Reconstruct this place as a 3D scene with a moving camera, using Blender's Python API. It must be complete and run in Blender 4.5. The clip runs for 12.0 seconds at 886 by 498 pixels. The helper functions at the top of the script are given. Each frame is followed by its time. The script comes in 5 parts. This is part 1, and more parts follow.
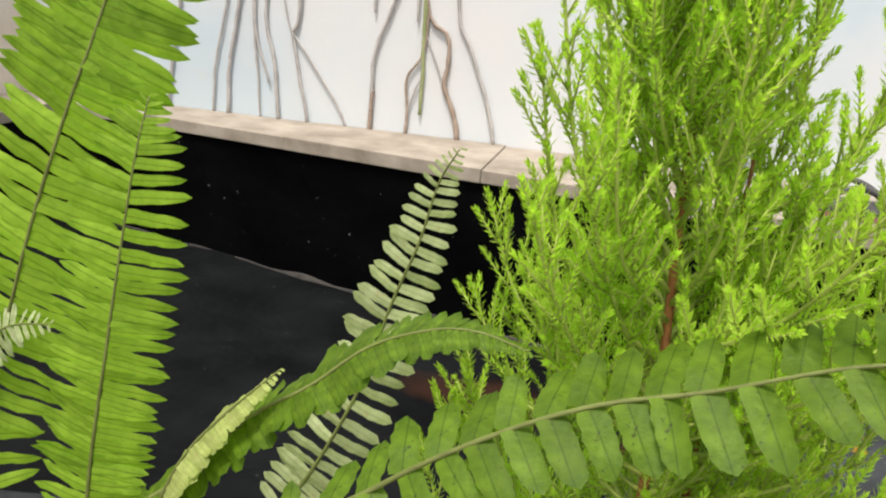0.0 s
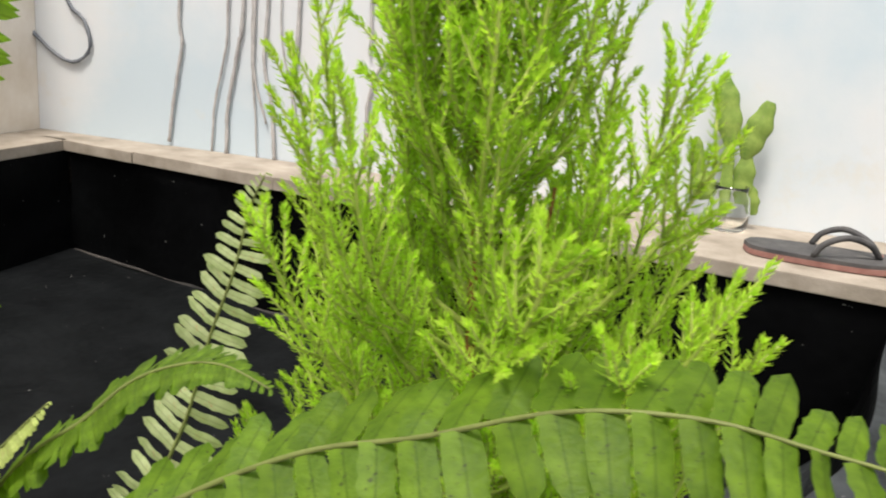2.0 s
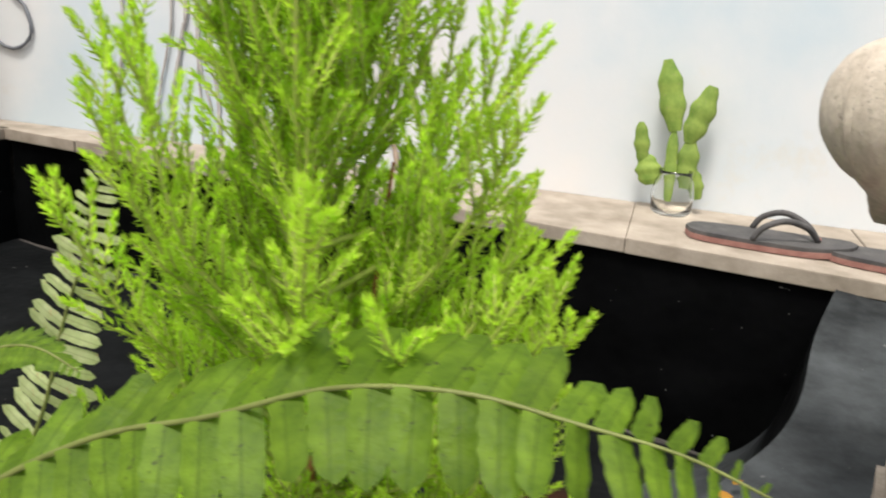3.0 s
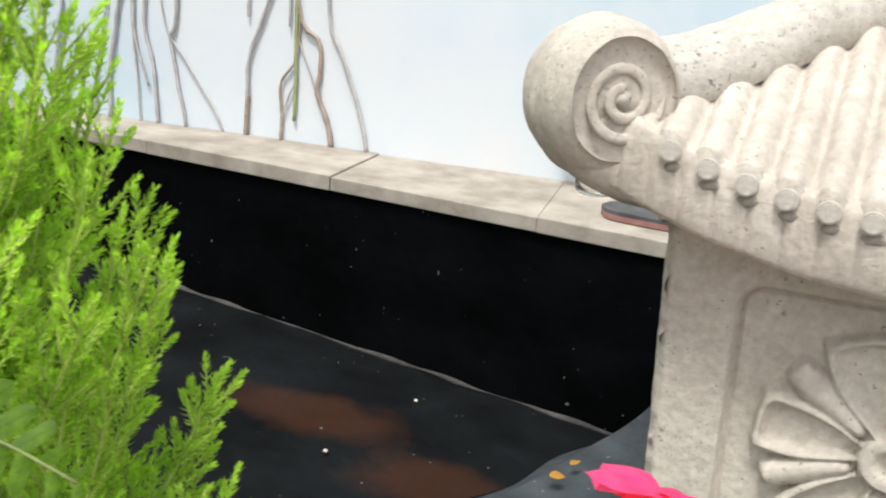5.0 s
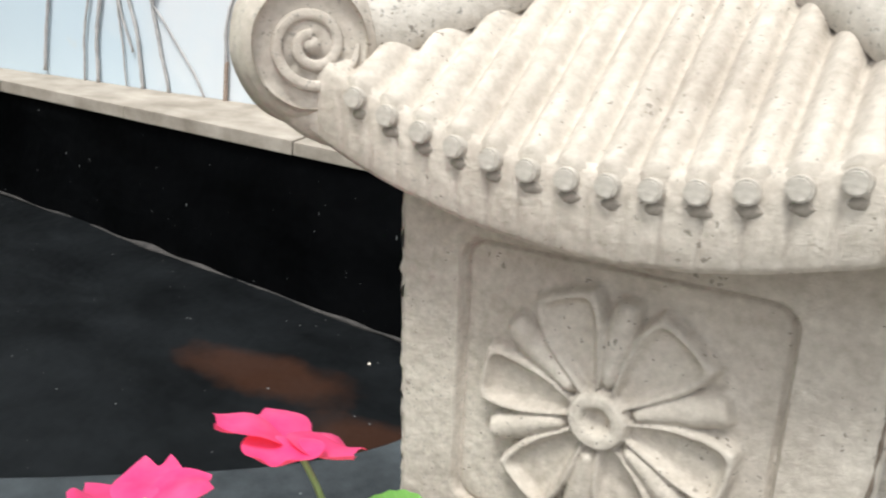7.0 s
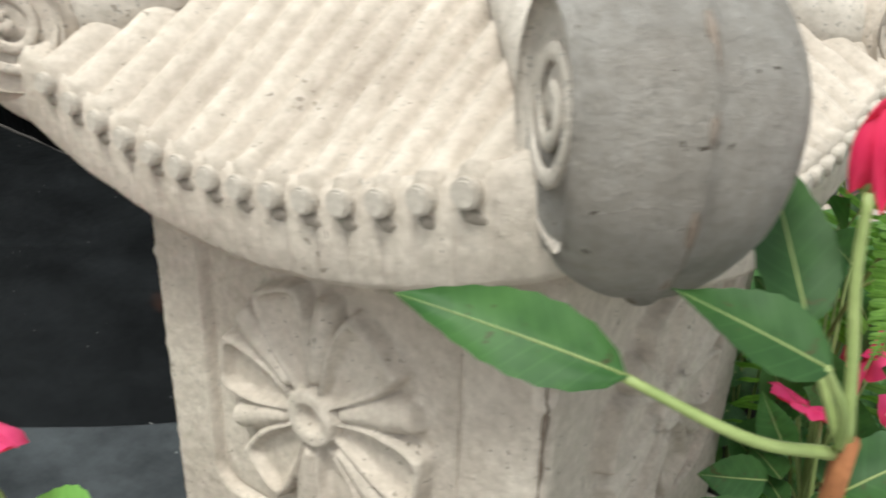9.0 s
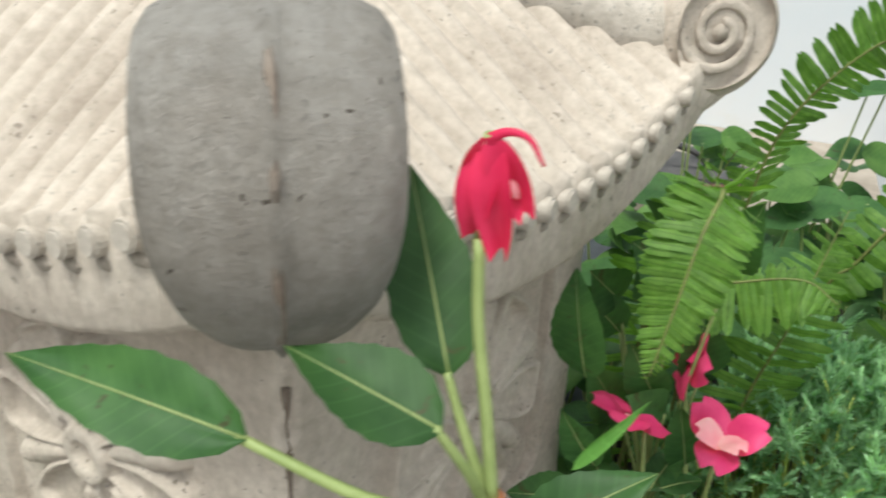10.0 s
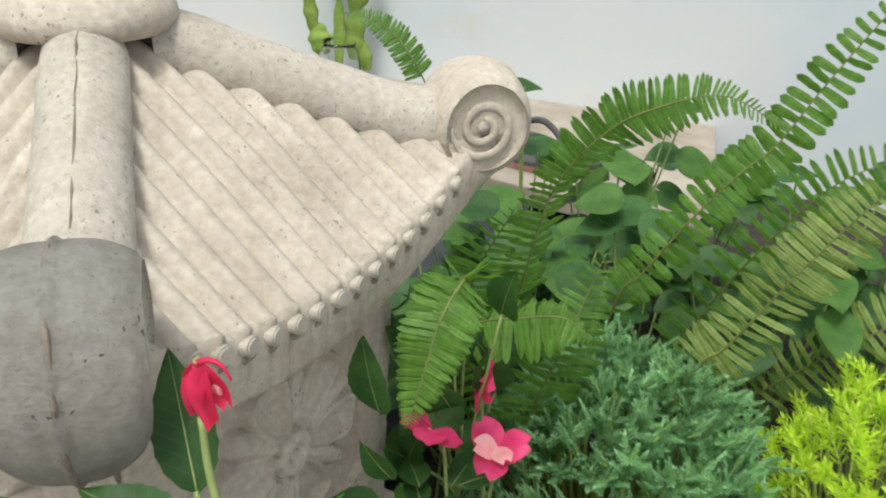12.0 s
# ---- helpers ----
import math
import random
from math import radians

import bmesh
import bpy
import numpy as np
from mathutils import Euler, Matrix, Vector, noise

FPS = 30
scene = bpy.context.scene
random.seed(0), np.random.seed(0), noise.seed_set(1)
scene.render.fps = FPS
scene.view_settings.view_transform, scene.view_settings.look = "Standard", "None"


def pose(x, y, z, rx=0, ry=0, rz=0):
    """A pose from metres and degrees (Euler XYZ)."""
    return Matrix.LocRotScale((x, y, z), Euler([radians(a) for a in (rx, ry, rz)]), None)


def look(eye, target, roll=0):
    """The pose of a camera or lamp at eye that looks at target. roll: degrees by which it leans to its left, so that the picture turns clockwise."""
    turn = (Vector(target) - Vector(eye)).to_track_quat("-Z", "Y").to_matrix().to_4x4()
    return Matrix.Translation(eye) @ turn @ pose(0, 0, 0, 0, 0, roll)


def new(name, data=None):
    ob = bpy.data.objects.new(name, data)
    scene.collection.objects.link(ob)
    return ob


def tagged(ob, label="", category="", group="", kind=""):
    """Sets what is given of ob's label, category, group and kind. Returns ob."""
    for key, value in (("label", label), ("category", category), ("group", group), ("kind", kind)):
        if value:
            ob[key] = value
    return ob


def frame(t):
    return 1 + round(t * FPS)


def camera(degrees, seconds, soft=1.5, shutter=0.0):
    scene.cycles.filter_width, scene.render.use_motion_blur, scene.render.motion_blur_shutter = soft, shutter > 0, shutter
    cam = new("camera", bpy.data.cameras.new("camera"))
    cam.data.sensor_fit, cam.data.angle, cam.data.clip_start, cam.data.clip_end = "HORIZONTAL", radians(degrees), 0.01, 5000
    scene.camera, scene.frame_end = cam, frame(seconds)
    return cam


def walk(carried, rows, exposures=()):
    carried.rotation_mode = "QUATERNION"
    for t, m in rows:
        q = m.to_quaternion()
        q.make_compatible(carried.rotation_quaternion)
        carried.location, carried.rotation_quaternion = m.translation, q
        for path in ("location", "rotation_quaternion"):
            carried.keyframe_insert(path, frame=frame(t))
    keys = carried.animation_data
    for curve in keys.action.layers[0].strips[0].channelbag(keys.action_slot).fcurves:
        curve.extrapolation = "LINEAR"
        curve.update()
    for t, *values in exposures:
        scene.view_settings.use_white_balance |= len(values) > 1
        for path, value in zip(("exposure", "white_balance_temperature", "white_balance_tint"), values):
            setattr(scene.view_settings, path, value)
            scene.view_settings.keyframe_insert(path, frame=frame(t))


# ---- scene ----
cam = camera(55.0, 12.0, soft=2.0, shutter=0.5)
PATH = [
    (0, (0.093, -0.112, 1.071), (-0.335, 1.741, 0.45), 4.4),
    (0.5, (0.107, -0.101, 1.067), (-0.365, 1.76, 0.508), 4.0),
    (1, (0.126, -0.084, 1.061), (-0.373, 1.779, 0.533), 4.1),
    (1.5, (0.154, -0.071, 1.063), (-0.365, 1.787, 0.536), 4.4),
    (2, (0.1809, -0.0662, 1.0654), (-0.3542, 1.7890, 0.5440), 4.68),
    (2.5, (0.2006, -0.0542, 1.0599), (-0.2955, 1.8102, 0.5326), 4.91),
    (3, (0.2256, -0.0462, 1.0628), (-0.2472, 1.8204, 0.5223), 4.68),
    (3.5, (0.2604, -0.0395, 1.0625), (-0.1807, 1.8253, 0.4900), 4.35),
    (5.3, (0.3767, -0.0022, 1.0760), (-0.1079, 1.8429, 0.4754), 5.07),
    (5.5, (0.3873, -0.0010, 1.0751), (-0.0958, 1.8417, 0.4660), 4.88),
    (6, (0.4188, 0.0068, 1.0757), (-0.0632, 1.8480, 0.4611), 5.28),
    (6.5, (0.4618, 0.0248, 1.0743), (-0.0548, 1.8525, 0.4478), 4.87),
    (6.7, (0.4803, 0.0301, 1.0748), (-0.0618, 1.8460, 0.4356), 4.78),
    (8.5, (0.6078, 0.0920, 1.1024), (-0.1345, 1.7672, 0.3010), 3.61),
    (9, (0.6374, 0.1166, 1.1047), (-0.0815, 1.7938, 0.2861), 3.74),
    (9.5, (0.6730, 0.1445, 1.1099), (-0.0211, 1.8240, 0.2747), 2.92),
    (10, (0.6960, 0.1616, 1.1151), (0.0728, 1.8664, 0.2753), 3.39),
    (10.5, (0.7164, 0.1706, 1.1267), (0.1769, 1.9009, 0.2811), 4.08),
    (11, (0.7341, 0.1703, 1.1493), (0.2477, 1.9095, 0.2899), 4.03),
    (11.5, (0.7510, 0.1586, 1.1804), (0.2930, 1.8929, 0.2957), 3.67),
    (12, (0.7641, 0.1313, 1.2178), (0.3420, 1.8326, 0.2548), 3.91),
]
walk(cam, [(t, look(eye, target, roll)) for t, eye, target, roll in PATH],
     exposures=[(0.0, 0.92, 6850, 10), (3.6, 0.92, 6850, 10), (5.3, 1.0, 6150, 6), (6.7, 1.0, 6150, 6), (8.5, 0.90, 6400, 4), (9.5, 0.78, 6350, 4), (10.8, 0.76, 6450, 4), (12.0, 0.58, 6450, 4)])

# ---- daylight: bright overcast sky, soft high sun ----
world = bpy.data.worlds.new("sky")
scene.world = world
world.use_nodes = True
wn = world.node_tree.nodes
sky = wn.new("ShaderNodeTexSky")
sky.sky_type = "NISHITA"
sky.sun_disc = False
sky.sun_elevation, sky.sun_rotation = radians(66), radians(191)
sky.air_density, sky.dust_density = 1.0, 3.0
grey = wn.new("ShaderNodeHueSaturation")
grey.inputs["Saturation"].default_value = 0.25
wn["Background"].inputs["Strength"].default_value = 0.15
world.node_tree.links.new(sky.outputs[0], grey.inputs["Color"])
world.node_tree.links.new(grey.outputs[0], wn["Background"].inputs["Color"])
sun = new("sun", bpy.data.lights.new("sun", "SUN"))
sun.data.energy, sun.data.angle, sun.data.color = 1.6, radians(12), (1.0, 0.97, 0.92)
sun.matrix_world = look((-0.05, -1.8, 6.2), (0.4, 0.5, 0.9))


# ---- materials ----
def nodes_of(name):
    m = bpy.data.materials.new(name)
    m.use_nodes = True
    t = m.node_tree
    return m, t, t.nodes["Principled BSDF"], t.nodes.new, t.links.new


def noise_ramp(t, add, link, scale, stops, detail=5.0, coords="Object", rough=0.6, stretch=None):
    tc = add("ShaderNodeTexCoord")
    src = tc.outputs[coords]
    if stretch:
        mp = add("ShaderNodeMapping")
        mp.inputs["Scale"].default_value = stretch
        link(src, mp.inputs["Vector"])
        src = mp.outputs[0]
    nz = add("ShaderNodeTexNoise")
    nz.inputs["Scale"].default_value, nz.inputs["Detail"].default_value, nz.inputs["Roughness"].default_value = scale, detail, rough
    link(src, nz.inputs["Vector"])
    rp = add("ShaderNodeValToRGB")
    while len(rp.color_ramp.elements) < len(stops):
        rp.color_ramp.elements.new(0.5)
    for el, (p, c) in zip(rp.color_ramp.elements, stops):
        el.position, el.color = p, (*c, 1)
    link(nz.outputs["Fac"], rp.inputs["Fac"])
    return nz, rp, src


def mix(add, link, a, b, fac, mode="MIX"):
    mx = add("ShaderNodeMix")
    mx.data_type, mx.blend_type = "RGBA", mode
    for sock, v in ((mx.inputs[6], a), (mx.inputs[7], b), (mx.inputs[0], fac)):
        if isinstance(v, (int, float)):
            sock.default_value = v
        elif isinstance(v, tuple):
            sock.default_value = (*v, 1)
        else:
            link(v, sock)
    return mx.outputs[2]


def bump(add, link, bsdf, height, strength, dist):
    bp = add("ShaderNodeBump")
    bp.inputs["Strength"].default_value, bp.inputs["Distance"].default_value = strength, dist
    link(height, bp.inputs["Height"])
    link(bp.outputs[0], bsdf.inputs["Normal"])


def leaf_mat(name, dark, light, rough=0.45, thin=0.45, spot=None, grain=45.0, rib=0.0, veins=0.0):
    """Leaf tissue. grain: the mottle's scale; rib: half width of a midrib along x; veins: spacing of side veins."""
    m, t, b, add, link = nodes_of(name)
    nz, rp, src = noise_ramp(t, add, link, grain, [(0.3, dark), (0.7, light)], 4.0)
    oi, geo = add("ShaderNodeObjectInfo"), add("ShaderNodeNewGeometry")
    ad = add("ShaderNodeMath")
    ad.operation = "ADD"
    link(oi.outputs["Random"], ad.inputs[0])
    link(geo.outputs["Random Per Island"], ad.inputs[1])
    hs = add("ShaderNodeHueSaturation")
    mr = add("ShaderNodeMapRange")
    mr.inputs[1].default_value, mr.inputs[2].default_value, mr.inputs[3].default_value, mr.inputs[4].default_value = 0, 2, 0.72, 1.3
    link(ad.outputs[0], mr.inputs[0])
    link(mr.outputs[0], hs.inputs["Value"])
    link(rp.outputs[0], hs.inputs["Color"])
    col = hs.outputs[0]
    if spot:
        _, sp, _ = noise_ramp(t, add, link, grain * 5.8, [(0.66, (0, 0, 0)), (0.72, (1, 1, 1))], 2.0)
        col = mix(add, link, col, spot, sp.outputs[0])
    if rib or veins:
        xyz = add("ShaderNodeSeparateXYZ")
        link(src, xyz.inputs[0])
        ab = add("ShaderNodeMath")
        ab.operation = "ABSOLUTE"
        link(xyz.outputs["Y"], ab.inputs[0])
    if veins:
        sl = add("ShaderNodeMath")
        sl.operation, sl.inputs[1].default_value = "MULTIPLY_ADD", -0.75
        link(ab.outputs[0], sl.inputs[0])
        link(xyz.outputs["X"], sl.inputs[2])
        fr = add("ShaderNodeMath")
        fr.operation, fr.inputs[1].default_value = "MULTIPLY", 6.2832 / veins
        link(sl.outputs[0], fr.inputs[0])
        sn = add("ShaderNodeMath")
        sn.operation = "SINE"
        link(fr.outputs[0], sn.inputs[0])
        vr = add("ShaderNodeMapRange")
        vr.inputs[1].default_value, vr.inputs[2].default_value, vr.inputs[3].default_value, vr.inputs[4].default_value = 0.80, 1.0, 0.0, 0.12
        link(sn.outputs[0], vr.inputs[0])
        col = mix(add, link, col, tuple(min(1.0, 1.7 * c + 0.02) for c in light), vr.outputs[0])
    if rib:
        rr = add("ShaderNodeMapRange")
        rr.inputs[1].default_value, rr.inputs[2].default_value, rr.inputs[3].default_value, rr.inputs[4].default_value = rib * 0.4, rib, 0.55, 0.0
        link(ab.outputs[0], rr.inputs[0])
        col = mix(add, link, col, tuple(0.55 * c for c in dark), rr.outputs[0])
    link(col, b.inputs["Base Color"])
    b.inputs["Roughness"].default_value = rough
    b.inputs["Specular IOR Level"].default_value = 0.22
    tr = add("ShaderNodeBsdfTranslucent")
    br = mix(add, link, col, (1.6, 1.9, 0.7), 1.0, "MULTIPLY")
    link(br, tr.inputs["Color"])
    ms = add("ShaderNodeMixShader")
    ms.inputs[0].default_value = thin
    link(b.outputs[0], ms.inputs[1])
    link(tr.outputs[0], ms.inputs[2])
    link(ms.outputs[0], t.nodes["Material Output"].inputs["Surface"])
    fine, _, _ = noise_ramp(t, add, link, grain * 5, [(0, (0, 0, 0)), (1, (1, 1, 1))], 2.0)
    bump(add, link, b, fine.outputs["Fac"], 0.15, 0.02 / grain)
    return m


def plain_mat(name, a, c, scale, rough=0.6, strength=0.2, dist=0.002, fine=300.0, metal=0.0):
    m, t, b, add, link = nodes_of(name)
    nz, rp, src = noise_ramp(t, add, link, scale, [(0.3, a), (0.7, c)])
    link(rp.outputs[0], b.inputs["Base Color"])
    b.inputs["Roughness"].default_value, b.inputs["Metallic"].default_value = rough, metal
    f, _, _ = noise_ramp(t, add, link, fine, [(0, (0, 0, 0)), (1, (1, 1, 1))], 3.0)
    bump(add, link, b, f.outputs["Fac"], strength, dist)
    return m


def concrete_mat(name, base, pale, stain, pits=0.50, hole=(0.34, 0.29, 0.24), drift=0.50, relief_depth=0.0018):
    m, t, b, add, link = nodes_of(name)
    nz, rp, src = noise_ramp(t, add, link, 14.0, [(0.3, base), (0.68, pale)], 8.0, rough=0.65)
    _, st, _ = noise_ramp(t, add, link, 6.0, [(0.52, (0, 0, 0)), (0.75, (1, 1, 1))], 6.0)
    col = mix(add, link, rp.outputs[0], stain, st.outputs[0])
    _, gr, _ = noise_ramp(t, add, link, 220.0, [(0.3, (0.80, 0.79, 0.77)), (0.7, (1.06, 1.06, 1.06))], 4.0)
    col = mix(add, link, col, gr.outputs[0], 1.0, "MULTIPLY")
    vo = add("ShaderNodeTexVoronoi")
    vo.inputs["Scale"].default_value = 210.0
    warp, _, _ = noise_ramp(t, add, link, 320.0, [(0, (0, 0, 0)), (1, (1, 1, 1))], 3.0)
    wv = add("ShaderNodeVectorMath")
    wv.operation = "MULTIPLY_ADD"
    wv.inputs[1].default_value = (0.006, 0.006, 0.006)
    link(warp.outputs["Color"], wv.inputs[0])
    link(src, wv.inputs[2])
    link(wv.outputs[0], vo.inputs["Vector"])
    wob, _, _ = noise_ramp(t, add, link, 30.0, [(0, (0, 0, 0)), (1, (1, 1, 1))], 2.0)
    th = add("ShaderNodeMapRange")
    th.inputs[1].default_value, th.inputs[2].default_value, th.inputs[3].default_value, th.inputs[4].default_value = pits, 0.78, 0.02, 0.30
    link(wob.outputs["Fac"], th.inputs[0])
    lt = add("ShaderNodeMath")
    lt.operation = "LESS_THAN"
    link(vo.outputs["Distance"], lt.inputs[0])
    link(th.outputs[0], lt.inputs[1])
    col = mix(add, link, col, hole, lt.outputs[0])
    # dark lichen specks in drifts
    _, sp1, _ = noise_ramp(t, add, link, 420.0, [(0.60, (0, 0, 0)), (0.68, (1, 1, 1))], 3.0)
    _, sp2, _ = noise_ramp(t, add, link, 9.0, [(drift, (0, 0, 0)), (drift + 0.16, (0.75, 0.75, 0.75))], 4.0)
    spk = add("ShaderNodeMath")
    spk.operation = "MULTIPLY"
    link(sp1.outputs[0], spk.inputs[0])
    link(sp2.outputs[0], spk.inputs[1])
    col = mix(add, link, col, (0.20, 0.185, 0.165), spk.outputs[0])
    link(col, b.inputs["Base Color"])
    b.inputs["Roughness"].default_value = 0.85
    b.inputs["Specular IOR Level"].default_value = 0.25
    hh = add("ShaderNodeMath")
    hh.operation = "SUBTRACT"
    fine, _, _ = noise_ramp(t, add, link, 160.0, [(0, (0, 0, 0)), (1, (1, 1, 1))], 8.0, rough=0.75)
    link(fine.outputs["Fac"], hh.inputs[0])
    link(lt.outputs[0], hh.inputs[1])
    bump(add, link, b, hh.outputs[0], 0.9, relief_depth)
    return m


M_CONCRETE = concrete_mat("cast_concrete", (0.50, 0.43, 0.36), (0.67, 0.595, 0.51), (0.40, 0.335, 0.275), 0.41, (0.30, 0.255, 0.21))
M_HIP = concrete_mat("lichened_concrete", (0.46, 0.41, 0.35), (0.63, 0.57, 0.50), (0.36, 0.32, 0.27), 0.50, (0.24, 0.205, 0.17), 0.36)
M_WEATHERED = concrete_mat("weathered_grey_concrete", (0.205, 0.19, 0.17), (0.42, 0.395, 0.36), (0.22, 0.185, 0.15), 0.40, (0.09, 0.075, 0.06), 0.46, 0.0030)


def wall_mat():
    m, t, b, add, link = nodes_of("limewashed_wall")
    nz, rp, src = noise_ramp(t, add, link, 2.2, [(0.36, (0.50, 0.575, 0.625)), (0.54, (0.60, 0.625, 0.645)), (0.7, (0.65, 0.635, 0.63))], 5.0)
    _, st, _ = noise_ramp(t, add, link, 5.0, [(0.60, (0, 0, 0)), (0.74, (0.6, 0.6, 0.6))], 8.0, rough=0.7)
    col = mix(add, link, rp.outputs[0], (0.60, 0.55, 0.46), st.outputs[0])
    _, dp, _ = noise_ramp(t, add, link, 28.0, [(0.68, (0, 0, 0)), (0.76, (0.45, 0.45, 0.45))], 5.0, stretch=(1, 1, 0.25))
    col = mix(add, link, col, (0.45, 0.46, 0.47), dp.outputs[0])
    link(col, b.inputs["Base Color"])
    b.inputs["Roughness"].default_value = 0.9
    f, _, _ = noise_ramp(t, add, link, 60.0, [(0, (0, 0, 0)), (1, (1, 1, 1))], 8.0)
    bump(add, link, b, f.outputs["Fac"], 0.14, 0.003)
    return m


def liner_mat(name, dust, mud):
    m, t, b, add, link = nodes_of(name)
    nz, rp, src = noise_ramp(t, add, link, 5.0, [(0.35, (0.0010, 0.0011, 0.0012)), (0.75, (0.0035, 0.0038, 0.0042))], 6.0)
    # dried mud, dust and the sky's sheen, coloured onto the level parts only
    geo = add("ShaderNodeNewGeometry")
    sp = add("ShaderNodeSeparateXYZ")
    link(geo.outputs["True Normal"], sp.inputs[0])
    up = add("ShaderNodeMapRange")
    up.inputs[1].default_value, up.inputs[2].default_value = 0.25, 0.8
    link(sp.outputs["Z"], up.inputs[0])
    _, du, _ = noise_ramp(t, add, link, 7.0, [(0.35, (dust * 0.25,) * 3), (0.7, (dust,) * 3)], 9.0, rough=0.7)
    k = add("ShaderNodeMath")
    k.operation = "MULTIPLY"
    link(du.outputs[0], k.inputs[0])
    link(up.outputs[0], k.inputs[1])
    col = mix(add, link, rp.outputs[0], (0.075, 0.083, 0.088), k.outputs[0])
    # two pools of dried red mud on the pond floor
    if mud:
        wobn, _, _ = noise_ramp(t, add, link, 11.0, [(0, (0, 0, 0)), (1, (1, 1, 1))], 5.0)
        for cx, cy, rx, ry in ((-0.075, 1.02, 0.135, 0.062), (0.14, 0.93, 0.12, 0.055)):
            mp = add("ShaderNodeMapping")
            mp.vector_type = "TEXTURE"
            mp.inputs["Location"].default_value, mp.inputs["Scale"].default_value = (cx, cy, 0.46), (rx, ry, 1.0)
            link(src, mp.inputs["Vector"])
            ln = add("ShaderNodeVectorMath")
            ln.operation = "LENGTH"
            link(mp.outputs[0], ln.inputs[0])
            sm = add("ShaderNodeMath")
            sm.operation = "MULTIPLY_ADD"
            sm.inputs[1].default_value = 1.6
            link(wobn.outputs["Fac"], sm.inputs[0])
            link(ln.outputs["Value"], sm.inputs[2])
            rg = add("ShaderNodeMapRange")
            rg.inputs[1].default_value, rg.inputs[2].default_value, rg.inputs[3].default_value, rg.inputs[4].default_value = 1.35, 2.0, 0.30, 0.0
            link(sm.outputs[0], rg.inputs[0])
            col = mix(add, link, col, (0.085, 0.030, 0.012), rg.outputs[0])
    _, fl, _ = noise_ramp(t, add, link, 75.0, [(0.735, (0, 0, 0)), (0.76, (0.35, 0.35, 0.35))], 2.0)
    col = mix(add, link, col, (0.3, 0.3, 0.29), fl.outputs[0])
    link(col, b.inputs["Base Color"])
    b.inputs["Roughness"].default_value = 0.5
    b.inputs["Specular IOR Level"].default_value = 0.04
    f, _, _ = noise_ramp(t, add, link, 9.0, [(0, (0, 0, 0)), (1, (1, 1, 1))], 3.0)
    bump(add, link, b, f.outputs["Fac"], 0.4, 0.02)
    return m


M_WALL = wall_mat()
M_LINER = liner_mat("black_pond_liner", 0.12, True)
# bank copy: more dust, and the sky's grey sheen put into its colour
M_LINER_DUST_SHEEN = liner_mat("dusty_sheen_liner", 0.95, False)
M_LEFTWALL = plain_mat("cream_wall", (0.56, 0.48, 0.38), (0.76, 0.71, 0.64), 7.0, 0.9, 0.3, 0.003, 80)
M_LEDGE = plain_mat("worn_stone_slab", (0.21, 0.175, 0.135), (0.40, 0.345, 0.285), 14.0, 0.8, 0.4, 0.002, 150)
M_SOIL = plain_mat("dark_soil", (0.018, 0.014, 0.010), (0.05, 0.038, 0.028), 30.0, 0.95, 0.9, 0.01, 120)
M_SILT = plain_mat("dried_silt", (0.006, 0.006, 0.006), (0.075, 0.066, 0.06), 11.0, 0.95, 0.8, 0.003, 160)
# pale ground and wall out of view, to bounce light onto the lantern
M_GROUND = plain_mat("pale_paving", (0.34, 0.33, 0.31), (0.46, 0.45, 0.42), 4.0, 0.9, 0.4, 0.004, 90)
M_BOUNCE_WALL = plain_mat("bounce_wall_render", (0.58, 0.56, 0.52), (0.70, 0.68, 0.64), 3.0, 0.9, 0.3, 0.003, 70)
M_FERN = leaf_mat("fern_leaf", (0.155, 0.265, 0.022), (0.275, 0.41, 0.047), 0.45, 0.45, grain=2.6, rib=0.016)
M_FERN_OLD = leaf_mat("pale_fern_leaf", (0.26, 0.31, 0.14), (0.42, 0.46, 0.27), 0.5, 0.30, (0.42, 0.26, 0.15), grain=2.6, rib=0.016)
# front fronds stand backlit; that shade is put into this leaf colour
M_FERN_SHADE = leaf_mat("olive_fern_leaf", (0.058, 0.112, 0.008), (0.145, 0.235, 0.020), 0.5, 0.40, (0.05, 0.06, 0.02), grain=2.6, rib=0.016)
M_FERN_OLIVE = leaf_mat("dull_olive_fern_leaf", (0.15, 0.20, 0.055), (0.27, 0.33, 0.12), 0.5, 0.35, grain=2.6, rib=0.016)
M_FERN_DARK = leaf_mat("dark_fern_leaf", (0.066, 0.145, 0.026), (0.14, 0.25, 0.055), 0.42, 0.38, grain=2.6, rib=0.016)
M_FERN_MID = leaf_mat("fresh_fern_leaf", (0.085, 0.185, 0.030), (0.165, 0.29, 0.058), 0.42, 0.40, grain=2.6, rib=0.016)
M_FERN_YELLOW = leaf_mat("yellowed_fern_leaf", (0.27, 0.33, 0.08), (0.42, 0.46, 0.17), 0.5, 0.35, (0.42, 0.26, 0.15), grain=2.6, rib=0.016)
M_RACHIS = plain_mat("fern_rachis", (0.10, 0.115, 0.025), (0.17, 0.20, 0.05), 60.0, 0.6)
M_CYP = leaf_mat("lime_conifer_needles", (0.28, 0.41, 0.042), (0.48, 0.60, 0.105), 0.5, 0.48)
M_BARK = plain_mat("orange_brown_bark", (0.20, 0.07, 0.025), (0.36, 0.14, 0.05), 90.0, 0.8, 0.6, 0.001, 400)
M_TWIG = plain_mat("green_twig", (0.28, 0.36, 0.06), (0.40, 0.46, 0.11), 90.0, 0.6)
